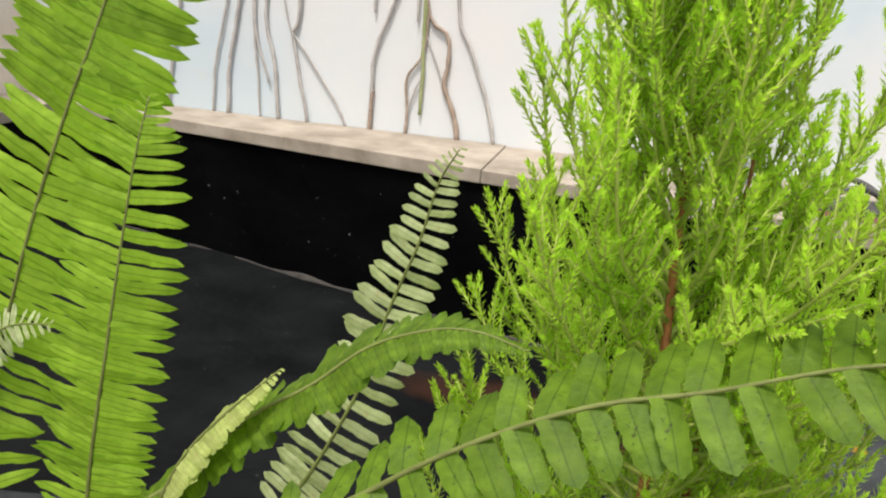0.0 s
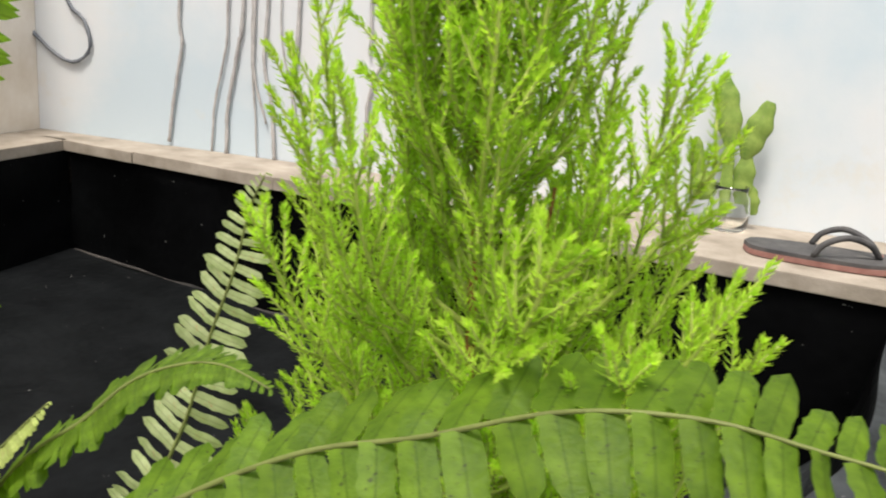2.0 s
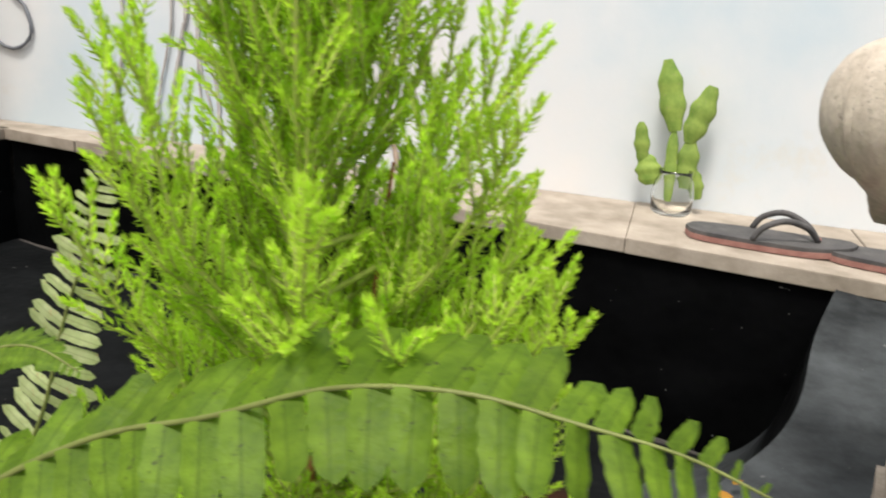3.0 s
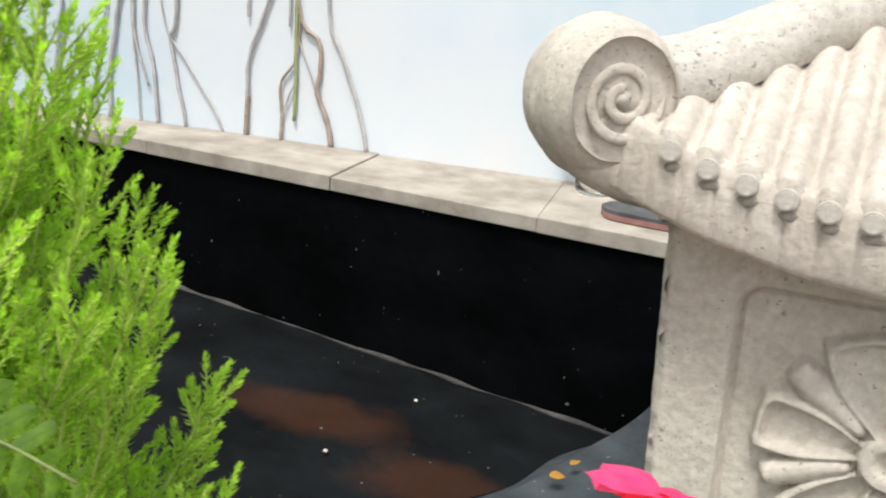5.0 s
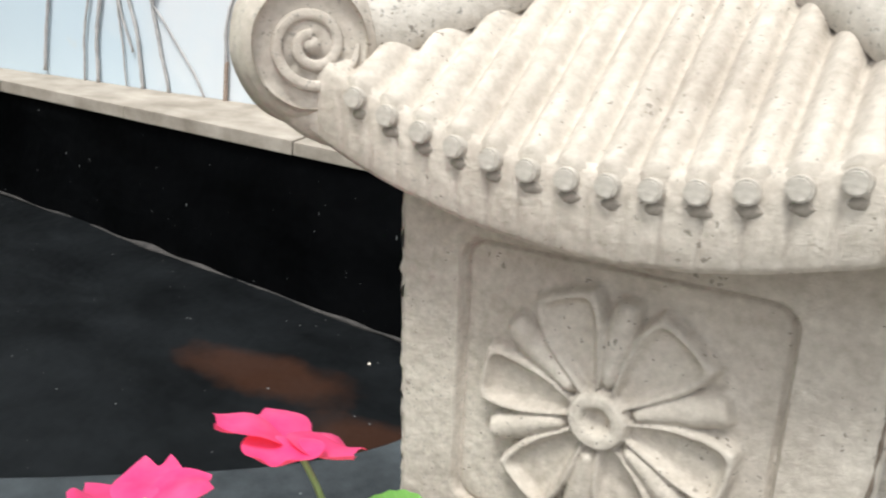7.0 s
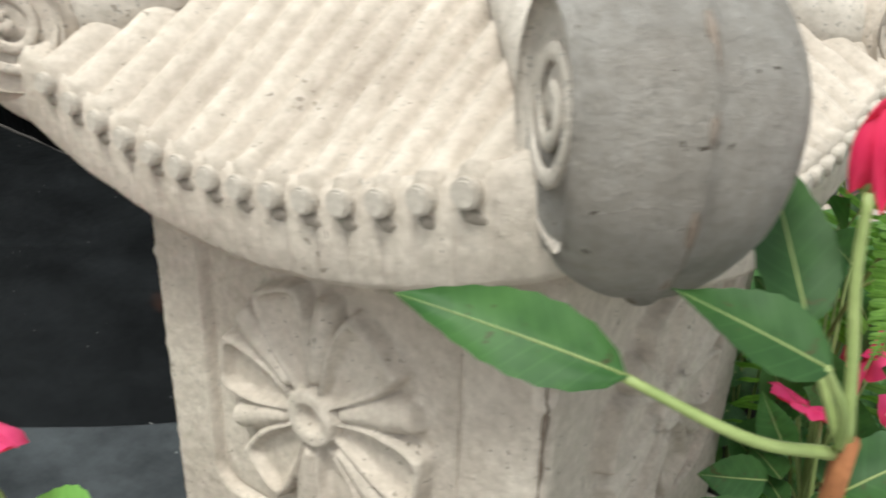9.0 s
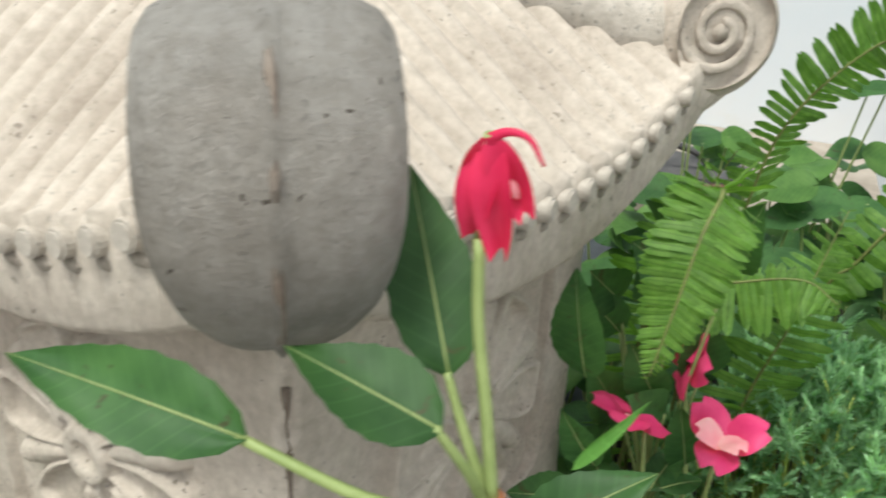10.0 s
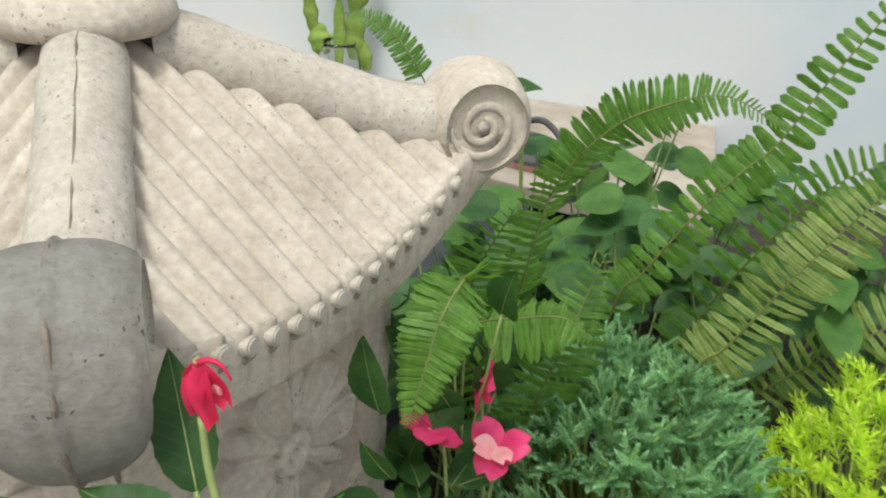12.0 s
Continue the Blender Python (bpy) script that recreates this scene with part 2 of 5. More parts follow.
M_BLUE = leaf_mat("blue_green_needles", (0.085, 0.205, 0.095), (0.36, 0.55, 0.32), 0.55, 0.3)
M_SEDUM = leaf_mat("chartreuse_needles", (0.42, 0.54, 0.04), (0.58, 0.68, 0.09), 0.45, 0.4)
M_LEAF = leaf_mat("impatiens_leaf", (0.022, 0.066, 0.018), (0.056, 0.130, 0.036), 0.5, 0.25, (0.05, 0.06, 0.02), veins=0.0048)
M_LEAF_LIGHT = leaf_mat("fresh_green_leaf", (0.09, 0.24, 0.045), (0.17, 0.35, 0.09), 0.38, 0.35, veins=0.0048)
M_LEAF_MID = leaf_mat("mid_green_leaf", (0.042, 0.105, 0.022), (0.10, 0.195, 0.046), 0.5, 0.28, veins=0.0048)
M_LEAF_DEEP = leaf_mat("deep_green_leaf", (0.016, 0.048, 0.013), (0.040, 0.092, 0.026), 0.5, 0.22, (0.05, 0.06, 0.02), veins=0.0048)
M_STEM = plain_mat("pale_green_stem", (0.20, 0.26, 0.08), (0.30, 0.36, 0.13), 80.0, 0.5)
M_PINK = leaf_mat("pink_petal", (0.62, 0.028, 0.145), (0.78, 0.085, 0.23), 0.5, 0.3)
M_RED = leaf_mat("wilting_red_petal", (0.50, 0.012, 0.06), (0.70, 0.04, 0.12), 0.5, 0.25)
M_PALEPINK = leaf_mat("pale_pink_petal", (0.80, 0.30, 0.36), (0.85, 0.55, 0.55), 0.5, 0.3)
M_ROOT = plain_mat("dry_grey_root", (0.33, 0.31, 0.30), (0.50, 0.47, 0.45), 50.0, 0.9, 0.5, 0.001, 300)
M_ROOT_BROWN = plain_mat("brown_root", (0.24, 0.18, 0.14), (0.40, 0.31, 0.25), 50.0, 0.9, 0.5, 0.001, 300)
M_VINE = plain_mat("green_vine", (0.22, 0.26, 0.10), (0.34, 0.36, 0.18), 50.0, 0.7)
M_CACTUS = leaf_mat("cactus_pad", (0.10, 0.18, 0.03), (0.24, 0.32, 0.07), 0.6, 0.1, (0.26, 0.22, 0.12))
M_RUBBER = plain_mat("dark_rubber", (0.035, 0.034, 0.036), (0.085, 0.08, 0.078), 40.0, 0.7)
M_REDRUBBER = plain_mat("dull_red_rubber", (0.20, 0.085, 0.07), (0.30, 0.15, 0.125), 40.0, 0.7)
M_CABLE = plain_mat("grey_cable", (0.10, 0.11, 0.13), (0.17, 0.18, 0.2), 30.0, 0.6)
M_DRY = leaf_mat("dry_yellow_leaf", (0.34, 0.15, 0.02), (0.48, 0.26, 0.04), 0.6, 0.2)


def glass_mat():
    m, t, b, add, link = nodes_of("clear_glass")
    b.inputs["Base Color"].default_value = (0.95, 0.96, 0.95, 1)
    b.inputs["Transmission Weight"].default_value, b.inputs["Roughness"].default_value, b.inputs["IOR"].default_value = 1.0, 0.06, 1.4
    return m


M_GLASS = glass_mat()


# ---- building helpers ----
def mesh_of(name, verts, faces, material=None, smooth=True):
    me = bpy.data.meshes.new(name)
    me.from_pydata([tuple(v) for v in verts], [], [tuple(f) for f in faces])
    if smooth:
        me.polygons.foreach_set("use_smooth", [True] * len(me.polygons))
    if material:
        me.materials.append(material)
    me.update()
    return me


def part(name, me, parent, label="", m=None):
    ob = new(name, me)
    ob.parent = parent
    if m is not None:
        ob.matrix_basis = m
    return tagged(ob, label)


def thing(name, x, y, z, label, category, group="", kind="", m=None):
    e = new(name)
    e.matrix_basis = m if m is not None else pose(x, y, z)
    e.empty_display_size = 0.02
    return tagged(e, label, category, group, kind)


def boxmesh(name, x0, x1, y0, y1, z0, z1, material, bevel=0.0):
    bm = bmesh.new()
    bmesh.ops.create_cube(bm, size=1.0)
    for v in bm.verts:
        v.co = Vector(((x0 + x1) / 2 + v.co.x * (x1 - x0), (y0 + y1) / 2 + v.co.y * (y1 - y0), (z0 + z1) / 2 + v.co.z * (z1 - z0)))
    if bevel:
        bmesh.ops.bevel(bm, geom=bm.edges[:], offset=bevel, segments=2, affect="EDGES")
    me = bpy.data.meshes.new(name)
    bm.to_mesh(me)
    bm.free()
    me.materials.append(material)
    return me


def spline(pts, n):
    """Points evenly in parameter along a Catmull-Rom curve."""
    p = [Vector(q) for q in pts]
    p = [2 * p[0] - p[1]] + p + [2 * p[-1] - p[-2]]
    out = []
    for i in range(n):
        u = i / (n - 1) * (len(p) - 3)
        k = min(int(u), len(p) - 4)
        f = u - k
        a, b, c, d = p[k:k + 4]
        out.append(0.5 * (2 * b + (c - a) * f + (2 * a - 5 * b + 4 * c - d) * f * f + (3 * b - a - 3 * c + d) * f ** 3))
    return out


def tube(pts, radii, sides=6, verts=None, faces=None):
    """Adds a closed tube along pts to the lists."""
    verts = [] if verts is None else verts
    faces = [] if faces is None else faces
    base = len(verts)
    n = len(pts)
    up = Vector((0.31, 0.17, 0.93))
    for i, p in enumerate(pts):
        t = (pts[min(i + 1, n - 1)] - pts[max(i - 1, 0)]).normalized()
        a = t.cross(up)
        if a.length < 0.05:
            a = t.cross(Vector((1, 0, 0)))
        a.normalize()
        b = t.cross(a)
        r = radii[i] if not isinstance(radii, float) else radii
        for k in range(sides):
            w = 2 * math.pi * k / sides
            verts.append(p + (a * math.cos(w) + b * math.sin(w)) * r)
    for i in range(n - 1):
        for k in range(sides):
            j = (k + 1) % sides
            faces.append((base + i * sides + k, base + i * sides + j, base + (i + 1) * sides + j, base + (i + 1) * sides + k))
    faces.append(tuple(base + k for k in reversed(range(sides))))
    faces.append(tuple(base + (n - 1) * sides + k for k in range(sides)))
    return verts, faces


def grid_mesh(name, rows, material, close=False):
    """A sheet through rows of points, all of one length."""
    w = len(rows[0])
    verts = [p for r in rows for p in r]
    faces = [(i * w + j, i * w + j + 1, (i + 1) * w + j + 1, (i + 1) * w + j) for i in range(len(rows) - 1) for j in range(w - 1)]
    return mesh_of(name, verts, faces, material)


# ---- the setting ----
tagged(new("ground", boxmesh("ground", -40, 40, -40, 40, -0.1, 0.0, M_GROUND)), "plain grey paving round the raised pond", "ground", kind="structure")
tagged(new("wall_north", boxmesh("wall_north", -1.5, 3.2, 1.5, 1.72, 0.0, 2.3, M_WALL)), "white wall with a bluish limewash and faint stains", "wall", kind="structure")
tagged(new("wall_west", boxmesh("wall_west", -1.5, -1.232, -0.9, 1.499, 0.0, 1.38, M_LEFTWALL)), "stained cream wall beside the pond", "wall", kind="structure")
# unseen wall added behind the camera to block sky and bounce light
tagged(new("wall_south", boxmesh("wall_south", -5.0, 6.0, -4.7, -4.5, 0.0, 2.6, M_BOUNCE_WALL)), "unseen plain wall added behind the camera to block and bounce light", "wall", kind="structure")

# ledge of stone slabs along the foot of the wall
def far_y(x):
    return 1.245 - 0.155 * x


def slab_mesh(x0, x1, y0a, y0b, y1, z0, z1):
    """A slab whose front edge runs askew, with eased edges."""
    bm = bmesh.new()
    vs = [bm.verts.new(c) for c in ((x0, y0a, z0), (x1, y0b, z0), (x1, y1, z0), (x0, y1, z0), (x0, y0a, z1), (x1, y0b, z1), (x1, y1, z1), (x0, y1, z1))]
    for q in ((3, 2, 1, 0), (4, 5, 6, 7), (0, 1, 5, 4), (1, 2, 6, 5), (2, 3, 7, 6), (3, 0, 4, 7)):
        bm.faces.new([vs[k] for k in q])
    bmesh.ops.bevel(bm, geom=bm.edges[:], offset=0.0011, segments=2, affect="EDGES")
    me = bpy.data.meshes.new("slab")
    bm.to_mesh(me)
    bm.free()
    me.materials.append(M_LEDGE)
    return me


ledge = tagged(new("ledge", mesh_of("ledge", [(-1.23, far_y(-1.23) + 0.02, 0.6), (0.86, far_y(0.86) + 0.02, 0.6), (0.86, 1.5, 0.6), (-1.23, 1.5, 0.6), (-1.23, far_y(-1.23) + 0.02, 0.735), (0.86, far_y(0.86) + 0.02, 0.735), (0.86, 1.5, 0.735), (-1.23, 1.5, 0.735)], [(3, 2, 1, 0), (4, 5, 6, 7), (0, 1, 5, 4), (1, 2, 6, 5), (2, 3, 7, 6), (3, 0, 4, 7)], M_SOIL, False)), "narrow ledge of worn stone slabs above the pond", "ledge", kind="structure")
xs = [-1.23, -0.90, -0.555, -0.17, 0.185, 0.545, 0.86]
for i in range(6):
    part("slab", slab_mesh(xs[i] + 0.0004, xs[i + 1] - 0.0004, far_y(xs[i]) - 0.008 + 0.002 * (i % 2), far_y(xs[i + 1]) - 0.008 + 0.002 * (i % 2), 1.5, 0.735, 0.757 + 0.0012 * ((i * 7) % 3)), ledge)
part("slab", slab_mesh(-1.23, -1.09, 0.25, 0.25, far_y(-1.23) - 0.012, 0.735, 0.757), ledge)

# pond liner: floor falling to the east, upright far and west sides, sloping near bank
def floor_z(x):
    return 0.462 - 0.055 * x


foot = spline([(-1.08, 0.42, 0), (-0.7, 0.45, 0), (-0.35, 0.52, 0), (-0.06, 0.66, 0), (0.115, 0.855, 0), (0.22, 0.97, 0), (0.275, 1.09, 0), (0.356, 1.19, 0)], 60)
rim = spline([(-1.08, 0.24, 0.70), (-0.7, 0.30, 0.69), (-0.35, 0.34, 0.68), (0.0, 0.43, 0.68), (0.237, 0.573, 0.68), (0.326, 0.696, 0.683), (0.391, 0.842, 0.688), (0.431, 1.03, 0.705), (0.474, 1.172, 0.735)], 60)
liner = thing("pond_liner", 0, 0, 0, "empty pond lined with dusty black plastic sheet", "pond liner", kind="structure")
rows = []
for j in range(24):
    v = j / 23
    row = []
    for f in foot:
        p = Vector((f.x, f.y + (far_y(f.x) - f.y) * v, 0))
        p.z = floor_z(p.x) + 0.006 * noise.noise(p * 5)
        row.append(p)
    rows.append(row)
part("floor_sheet", grid_mesh("floor_sheet", rows, M_LINER), liner)
rows = []
for j in range(18):
    v = j / 17
    row = []
    for i in range(90):
        x = -1.08 + i / 89 * (0.50 + 1.08)
        zb = floor_z(x) - 0.012
        p = Vector((x, far_y(x) + 0.002 + 0.010 * noise.noise(Vector((x * 4, v * 2, 3))) * math.sin(v * math.pi), zb + (0.737 - zb) * v))
        row.append(p)
    rows.append(row)
part("far_sheet", grid_mesh("far_sheet", rows, M_LINER), liner)
line, rads = [], []
for i in range(120):
    x = -1.07 + i / 119 * 1.42
    w = 0.5 + noise.noise(Vector((x * 9, 4, 0)))
    line.append(Vector((x, far_y(x) - 0.004 + 0.006 * noise.noise(Vector((x * 13, 1, 0))), floor_z(x) + 0.001)))
    rads.append(0.0006 + 0.0100 * max(0.0, w) ** 2)
v, f = tube(line, rads, 7)
part("silt", mesh_of("silt", v, f, M_SILT), liner, "pale dried silt along the fold")
rows = []
for j in range(14):
    v = j / 13
    row = []
    for i in range(40):
        y = 0.20 + i / 39 * (far_y(-1.08) + 0.005 - 0.20)
        zb = floor_z(-1.08) - 0.012
        row.append(Vector((-1.08 - 0.012 * v + 0.012 * noise.noise(Vector((7, y * 4, v * 2))) * math.sin(v * math.pi), y, zb + (0.737 - zb) * v)))
    rows.append(row)
part("west_sheet", grid_mesh("west_sheet", rows, M_LINER), liner)
rows = []
prof = [(-0.05, -0.03), (0, 0.012), (0.36, 0.12), (0.73, 0.36), (0.91, 0.70), (1, 1), (1.08, 1.03), (1.5, 1.02), (2.3, 1.03)]
ps = spline([(a, b, 0) for a, b in prof], 34)
for q in ps:
    row = []
    for f, r in zip(foot, rim):
        zf = floor_z(f.x)
        p = Vector((f.x + (r.x - f.x) * q.x, f.y + (r.y - f.y) * q.x, zf - 0.004 + (r.z - zf) * q.y))
        p.z += 0.008 * noise.noise(p * 6) * min(1, 3 * q.y)
        row.append(p)
    rows.append(row)
part("bank_sheet", grid_mesh("bank_sheet", rows, M_LINER_DUST_SHEEN), liner)

# raised planting bed from the pond's rim to the path, and its retaining wall
def front_y(x):
    return -0.075 + 0.366 * x


bed_rows = []
for j in range(16):
    v = j / 15
    row = []
    for i, r in enumerate(rim):
        a = 1 - i / 59
        if i < 44:
            e = Vector((r.x * 1.5 + 0.1, 0, 0.68))
            e.y = front_y(e.x)
        else:
            e = Vector((2.2, 0.73 + (i - 44) / 15 * 0.75, 0.68))
        p = Vector((r.x, r.y, r.z - 0.025)).lerp(e, v)
        p.z += 0.012 * noise.noise(p * 9) * min(1, v * 6)
        row.append(p)
    bed_rows.append(row)
tagged(new("planting_bed", grid_mesh("planting_bed", bed_rows, M_SOIL)), "dark soil of the raised planting bed", "soil", kind="structure")
tagged(new("bed_back", boxmesh("bed_back", 0.49, 3.2, 0.9, 1.499, 0.0, 0.66, M_SOIL)), "dark soil at the foot of the wall", "soil", kind="structure")
edge = []
for k in (0, 1):
    for z in (0.0, 0.675):
        for i in range(2):
            x = (-1.26, 2.2)[i]
            edge.append((x, front_y(x) + 0.0 + 0.05 * k, z))
tagged(new("retaining_wall", mesh_of("retaining_wall", edge, [(0, 1, 3, 2), (4, 6, 7, 5), (2, 3, 7, 6), (0, 2, 6, 4), (1, 5, 7, 3), (0, 4, 5, 1)], M_GROUND, False)), "plain low retaining wall of the planting bed", "wall", kind="structure")

# ---- stone lantern ----
LAN = pose(0.4943, 0.4825, 1.0002, -1.5, -2.85, -12.7)
lantern = thing("garden_lantern", 0, 0, 0, "pale cast-concrete garden lantern with a fluted tiled roof and scroll corners", "lantern", m=LAN @ Matrix.Translation((0, 0, -0.305)))
UP = Matrix.Translation((0, 0, 0.305))
PITCH = 0.01585


def eave_n(s):
    return 0.1480 + 0.24 * s * s


def eave_z(s):
    return 1.86 * s * s - 0.0022


RISE = [(0.0, 0.006), (0.027, 0.027), (0.056, 0.050), (0.084, 0.070), (0.112, 0.088), (0.15, 0.108)]


def rise(q):
    for (a, za), (b, zb) in zip(RISE, RISE[1:]):
        if q <= b:
            return za + (zb - za) * (q - a) / (b - a)
    return RISE[-1][1]


def roof_z(s, n):
    q = max(0.0, eave_n(s) - n)
    return rise(q) + eave_z(s) * max(0.0, 1 - q / 0.11)


def flute(s):
    w = abs(math.sin(math.pi * s / PITCH))
    if abs(s) > 0.1135:
        return 0.0
    return 0.0108 * w ** 0.68 - 0.0065


# one fluted slope of the roof
SUB = 10
smax = 0.142
nc = int(2 * smax / PITCH * SUB) + 1
rowsn = 30
verts, faces = [], []
for i in range(nc):
    s = -smax + 2 * smax * i / (nc - 1)
    n0, n1 = eave_n(s), max(abs(s) - 0.006, 0.0)
    n1 = min(n1, n0 - 0.001)
    n0 += 0.0040 * max(0.0, flute(s) / 0.0045)
    verts.append((s, -eave_n(s) + 0.0005, eave_z(s) - 0.004))
    for j in range(1, rowsn):
        n = n0 + (n1 - n0) * (j - 1) / (rowsn - 2)
        wob = 0.0006 * noise.noise(Vector((s * 120, n * 120, 1.3)))
        verts.append((s, -n, roof_z(s, n) + flute(s) * min(1.0, 0.30 + n / 0.05) * min(1.0, 0.72 + (n0 - n) / 0.03) + wob))
for i in range(nc - 1):
    for j in range(rowsn - 1):
        a = i * rowsn + j
        faces.append((a, a + rowsn, a + rowsn + 1, a + 1))
slope = mesh_of("roof_slope", verts, faces, M_CONCRETE)

# eave board below the flutes, with shallow casting joints
prof = [(0.004, 0.006), (0.001, 0.0072), (-0.0008, 0.003), (-0.0015, -0.004), (-0.0005, -0.014), (0.0005, -0.0262), (0.0025, -0.0290), (0.012, -0.0300), (0.05, -0.027)]
rows = []
for i in range(181):
    s = -0.139 + 0.278 * i / 180
    joint = 0.0015 if i % 9 == 0 else 0.0
    row = []
    for k, (dn, z) in enumerate(prof):
        n = eave_n(s) - dn - (joint if 2 < k < 6 else 0) + 0.0006 * noise.noise(Vector((s * 90, z * 90, 5)))
        lim = min(1.0, (n + 0.004) / max(abs(s), 1e-6)) if dn > 0.01 else 1.0
        row.append(Vector((s * lim, -n, eave_z(s) + z + 0.0005 * noise.noise(Vector((s * 60, 2, z * 50))))))
    rows.append(row)
eave = grid_mesh("eave_board", rows, M_CONCRETE)

# end cap of a flute
bm = bmesh.new()
bmesh.ops.create_cone(bm, cap_ends=True, segments=18, radius1=0.0048, radius2=0.0044, depth=0.0055)
bmesh.ops.bevel(bm, geom=[e for e in bm.edges if abs(e.verts[0].co.z - e.verts[1].co.z) < 1e-5 and e.verts[0].co.z > 0], offset=0.0008, segments=2, affect="EDGES")
cap = bpy.data.meshes.new("flute_cap")
bm.to_mesh(cap)
bm.free()
cap.materials.append(M_HIP)

# dark patch under a flute cap: dirt plus the cap's shade, put into colour
M_CAP_SHADE_DIRT = plain_mat("cap_shade_and_dirt", (0.16, 0.137, 0.11), (0.35, 0.30, 0.25), 300.0, 0.95, 0.6, 0.001, 500)
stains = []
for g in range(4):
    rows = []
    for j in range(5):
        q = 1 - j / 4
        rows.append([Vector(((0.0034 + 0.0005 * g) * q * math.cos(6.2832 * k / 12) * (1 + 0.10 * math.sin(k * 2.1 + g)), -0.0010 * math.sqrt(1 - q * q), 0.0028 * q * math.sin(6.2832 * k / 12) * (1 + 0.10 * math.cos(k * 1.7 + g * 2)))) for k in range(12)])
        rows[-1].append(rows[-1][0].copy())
    stains.append(grid_mesh("shade_dirt_patch", rows, M_CAP_SHADE_DIRT))

# hip: rounded ridge along the diagonal, here towards +x
HIP = [(0.030, 0.112), (0.052, 0.1065), (0.079, 0.0945), (0.119, 0.080), (0.152, 0.0675), (0.170, 0.0635), (0.184, 0.064)]
hp = spline([(d, 0, z) for d, z in HIP], 26)
rows = []
for i, p in enumerate(hp):
    near = max(0.0, (i - 12) / 13)
    w = 0.0195 + 0.001 * near
    row = []
    for k in range(19):
        a = math.pi * (k / 18 * 1.3 - 0.15)
        l = math.cos(a) * w
        z = p.z - 0.020 + math.sin(a) * 0.020 + (0.0008 if k == 9 else 0)
        row.append(Vector((p.x, l, z + 0.0005 * noise.noise(Vector((p.x * 90, l * 90, 0))))))
    rows.append(row)
hip_mesh = grid_mesh("hip_ridge", rows, M_HIP)

# scroll head at the corner: a barrel across the diagonal with a casting seam
HC, HR, HW = (0.2015, 0.0426), 0.0315, 0.0250
HF = HW * 0.86
segs, lat = 48, 25


def head_mesh(down, out, material):
    """A barrel with dished flanks; down and out: how far it swells below and away from the roof."""
    verts, faces = [], []

    def place(r, a, l):
        low = max(0.0, -math.sin(a)) ** 2 * 0.22
        return (HC[0] + r * math.cos(a) * (out if math.cos(a) > 0 else 1.0), l * (1 - low), HC[1] + r * math.sin(a) * (down if math.sin(a) < 0 else 1.08))
    for i in range(segs):
        a = 2 * math.pi * i / segs
        for k in range(lat):
            l = -1 + 2 * k / (lat - 1)
            r = HR * (1 - 0.20 * abs(l) ** 2.6) - (0.0014 if abs(l) == 1 else 0.0) + (0.0014 if k == lat // 2 else 0.0)
            r += 0.0007 * noise.noise(Vector((math.cos(a) * 3, math.sin(a) * 3, l * 2)))
            verts.append(place(r, a, l * HW))
    for i in range(segs):
        for k in range(lat - 1):
            a, b = i * lat + k, ((i + 1) % segs) * lat + k
            faces.append((a, b, b + 1, a + 1))
    for sd, col in ((-1, 0), (1, lat - 1)):
        b = len(verts)
        for rr, ll in ((0.0225, HF), (0.018, HF - 0.0004), (0.009, HF - 0.0004)):
            for i in range(segs):
                verts.append(place(rr, 2 * math.pi * i / segs, sd * ll))
        verts.append((HC[0], sd * (HF - 0.0004), HC[1]))
        rings = [[i * lat + col for i in range(segs)]] + [[b + q * segs + i for i in range(segs)] for q in range(3)]
        for ra, rb in zip(rings, rings[1:]):
            for i in range(segs):
                j = (i + 1) % segs
                faces.append((ra[i], ra[j], rb[j], rb[i]) if sd < 0 else (ra[j], ra[i], rb[i], rb[j]))
        for i in range(segs):
            faces.append((rings[3][i], rings[3][(i + 1) % segs], len(verts) - 1) if sd < 0 else (rings[3][(i + 1) % segs], rings[3][i], len(verts) - 1))
    return mesh_of("scroll_head", verts, faces, material)


heads = [head_mesh(1.12, 1.0, M_CONCRETE), head_mesh(1.42, 1.14, M_WEATHERED)]
heads[1].materials.append(M_HIP)
for pl in heads[1].polygons:
    if pl.index >= segs * (lat - 1):
        pl.material_index = 1
seam = []
for i in range(49):
    a = 2 * math.pi * i / 48
    q = HR + 0.0005 + 0.0007 * noise.noise(Vector((math.cos(a) * 4, math.sin(a) * 4, 3)))
    seam.append(Vector((HC[0] + q * math.cos(a) * (1.14 if math.cos(a) > 0 else 1.0), 0.0009 * noise.noise(Vector((math.cos(a) * 3, math.sin(a) * 3, 8))), HC[1] + q * math.sin(a) * (1.42 if math.sin(a) < 0 else 1.08))))
v, f = tube(seam, [0.0009 + 0.0007 * noise.noise(Vector((i * 0.7, 0, 0))) for i in range(49)], 7)
M_SEAM = plain_mat("stained_casting_seam", (0.11, 0.075, 0.05), (0.24, 0.20, 0.165), 120.0, 0.9, 0.8, 0.001, 300)
seam_mesh = mesh_of("casting_seam", v, f, M_SEAM)

# throat: fills between the scroll head and the eave boards
TP = [(0.216, 0.028), (0.2125, 0.018), (0.203, 0.0055), (0.188, -0.0055), (0.165, -0.0115), (0.13, -0.0135), (0.12, 0.012), (0.15, 0.034), (0.175, 0.045), (0.20, 0.05)]
tp = [(HC[0] + (d - 0.189) * 0.9, HC[1] + (z - 0.0425) * 0.9) for d, z in TP]
bm = bmesh.new()
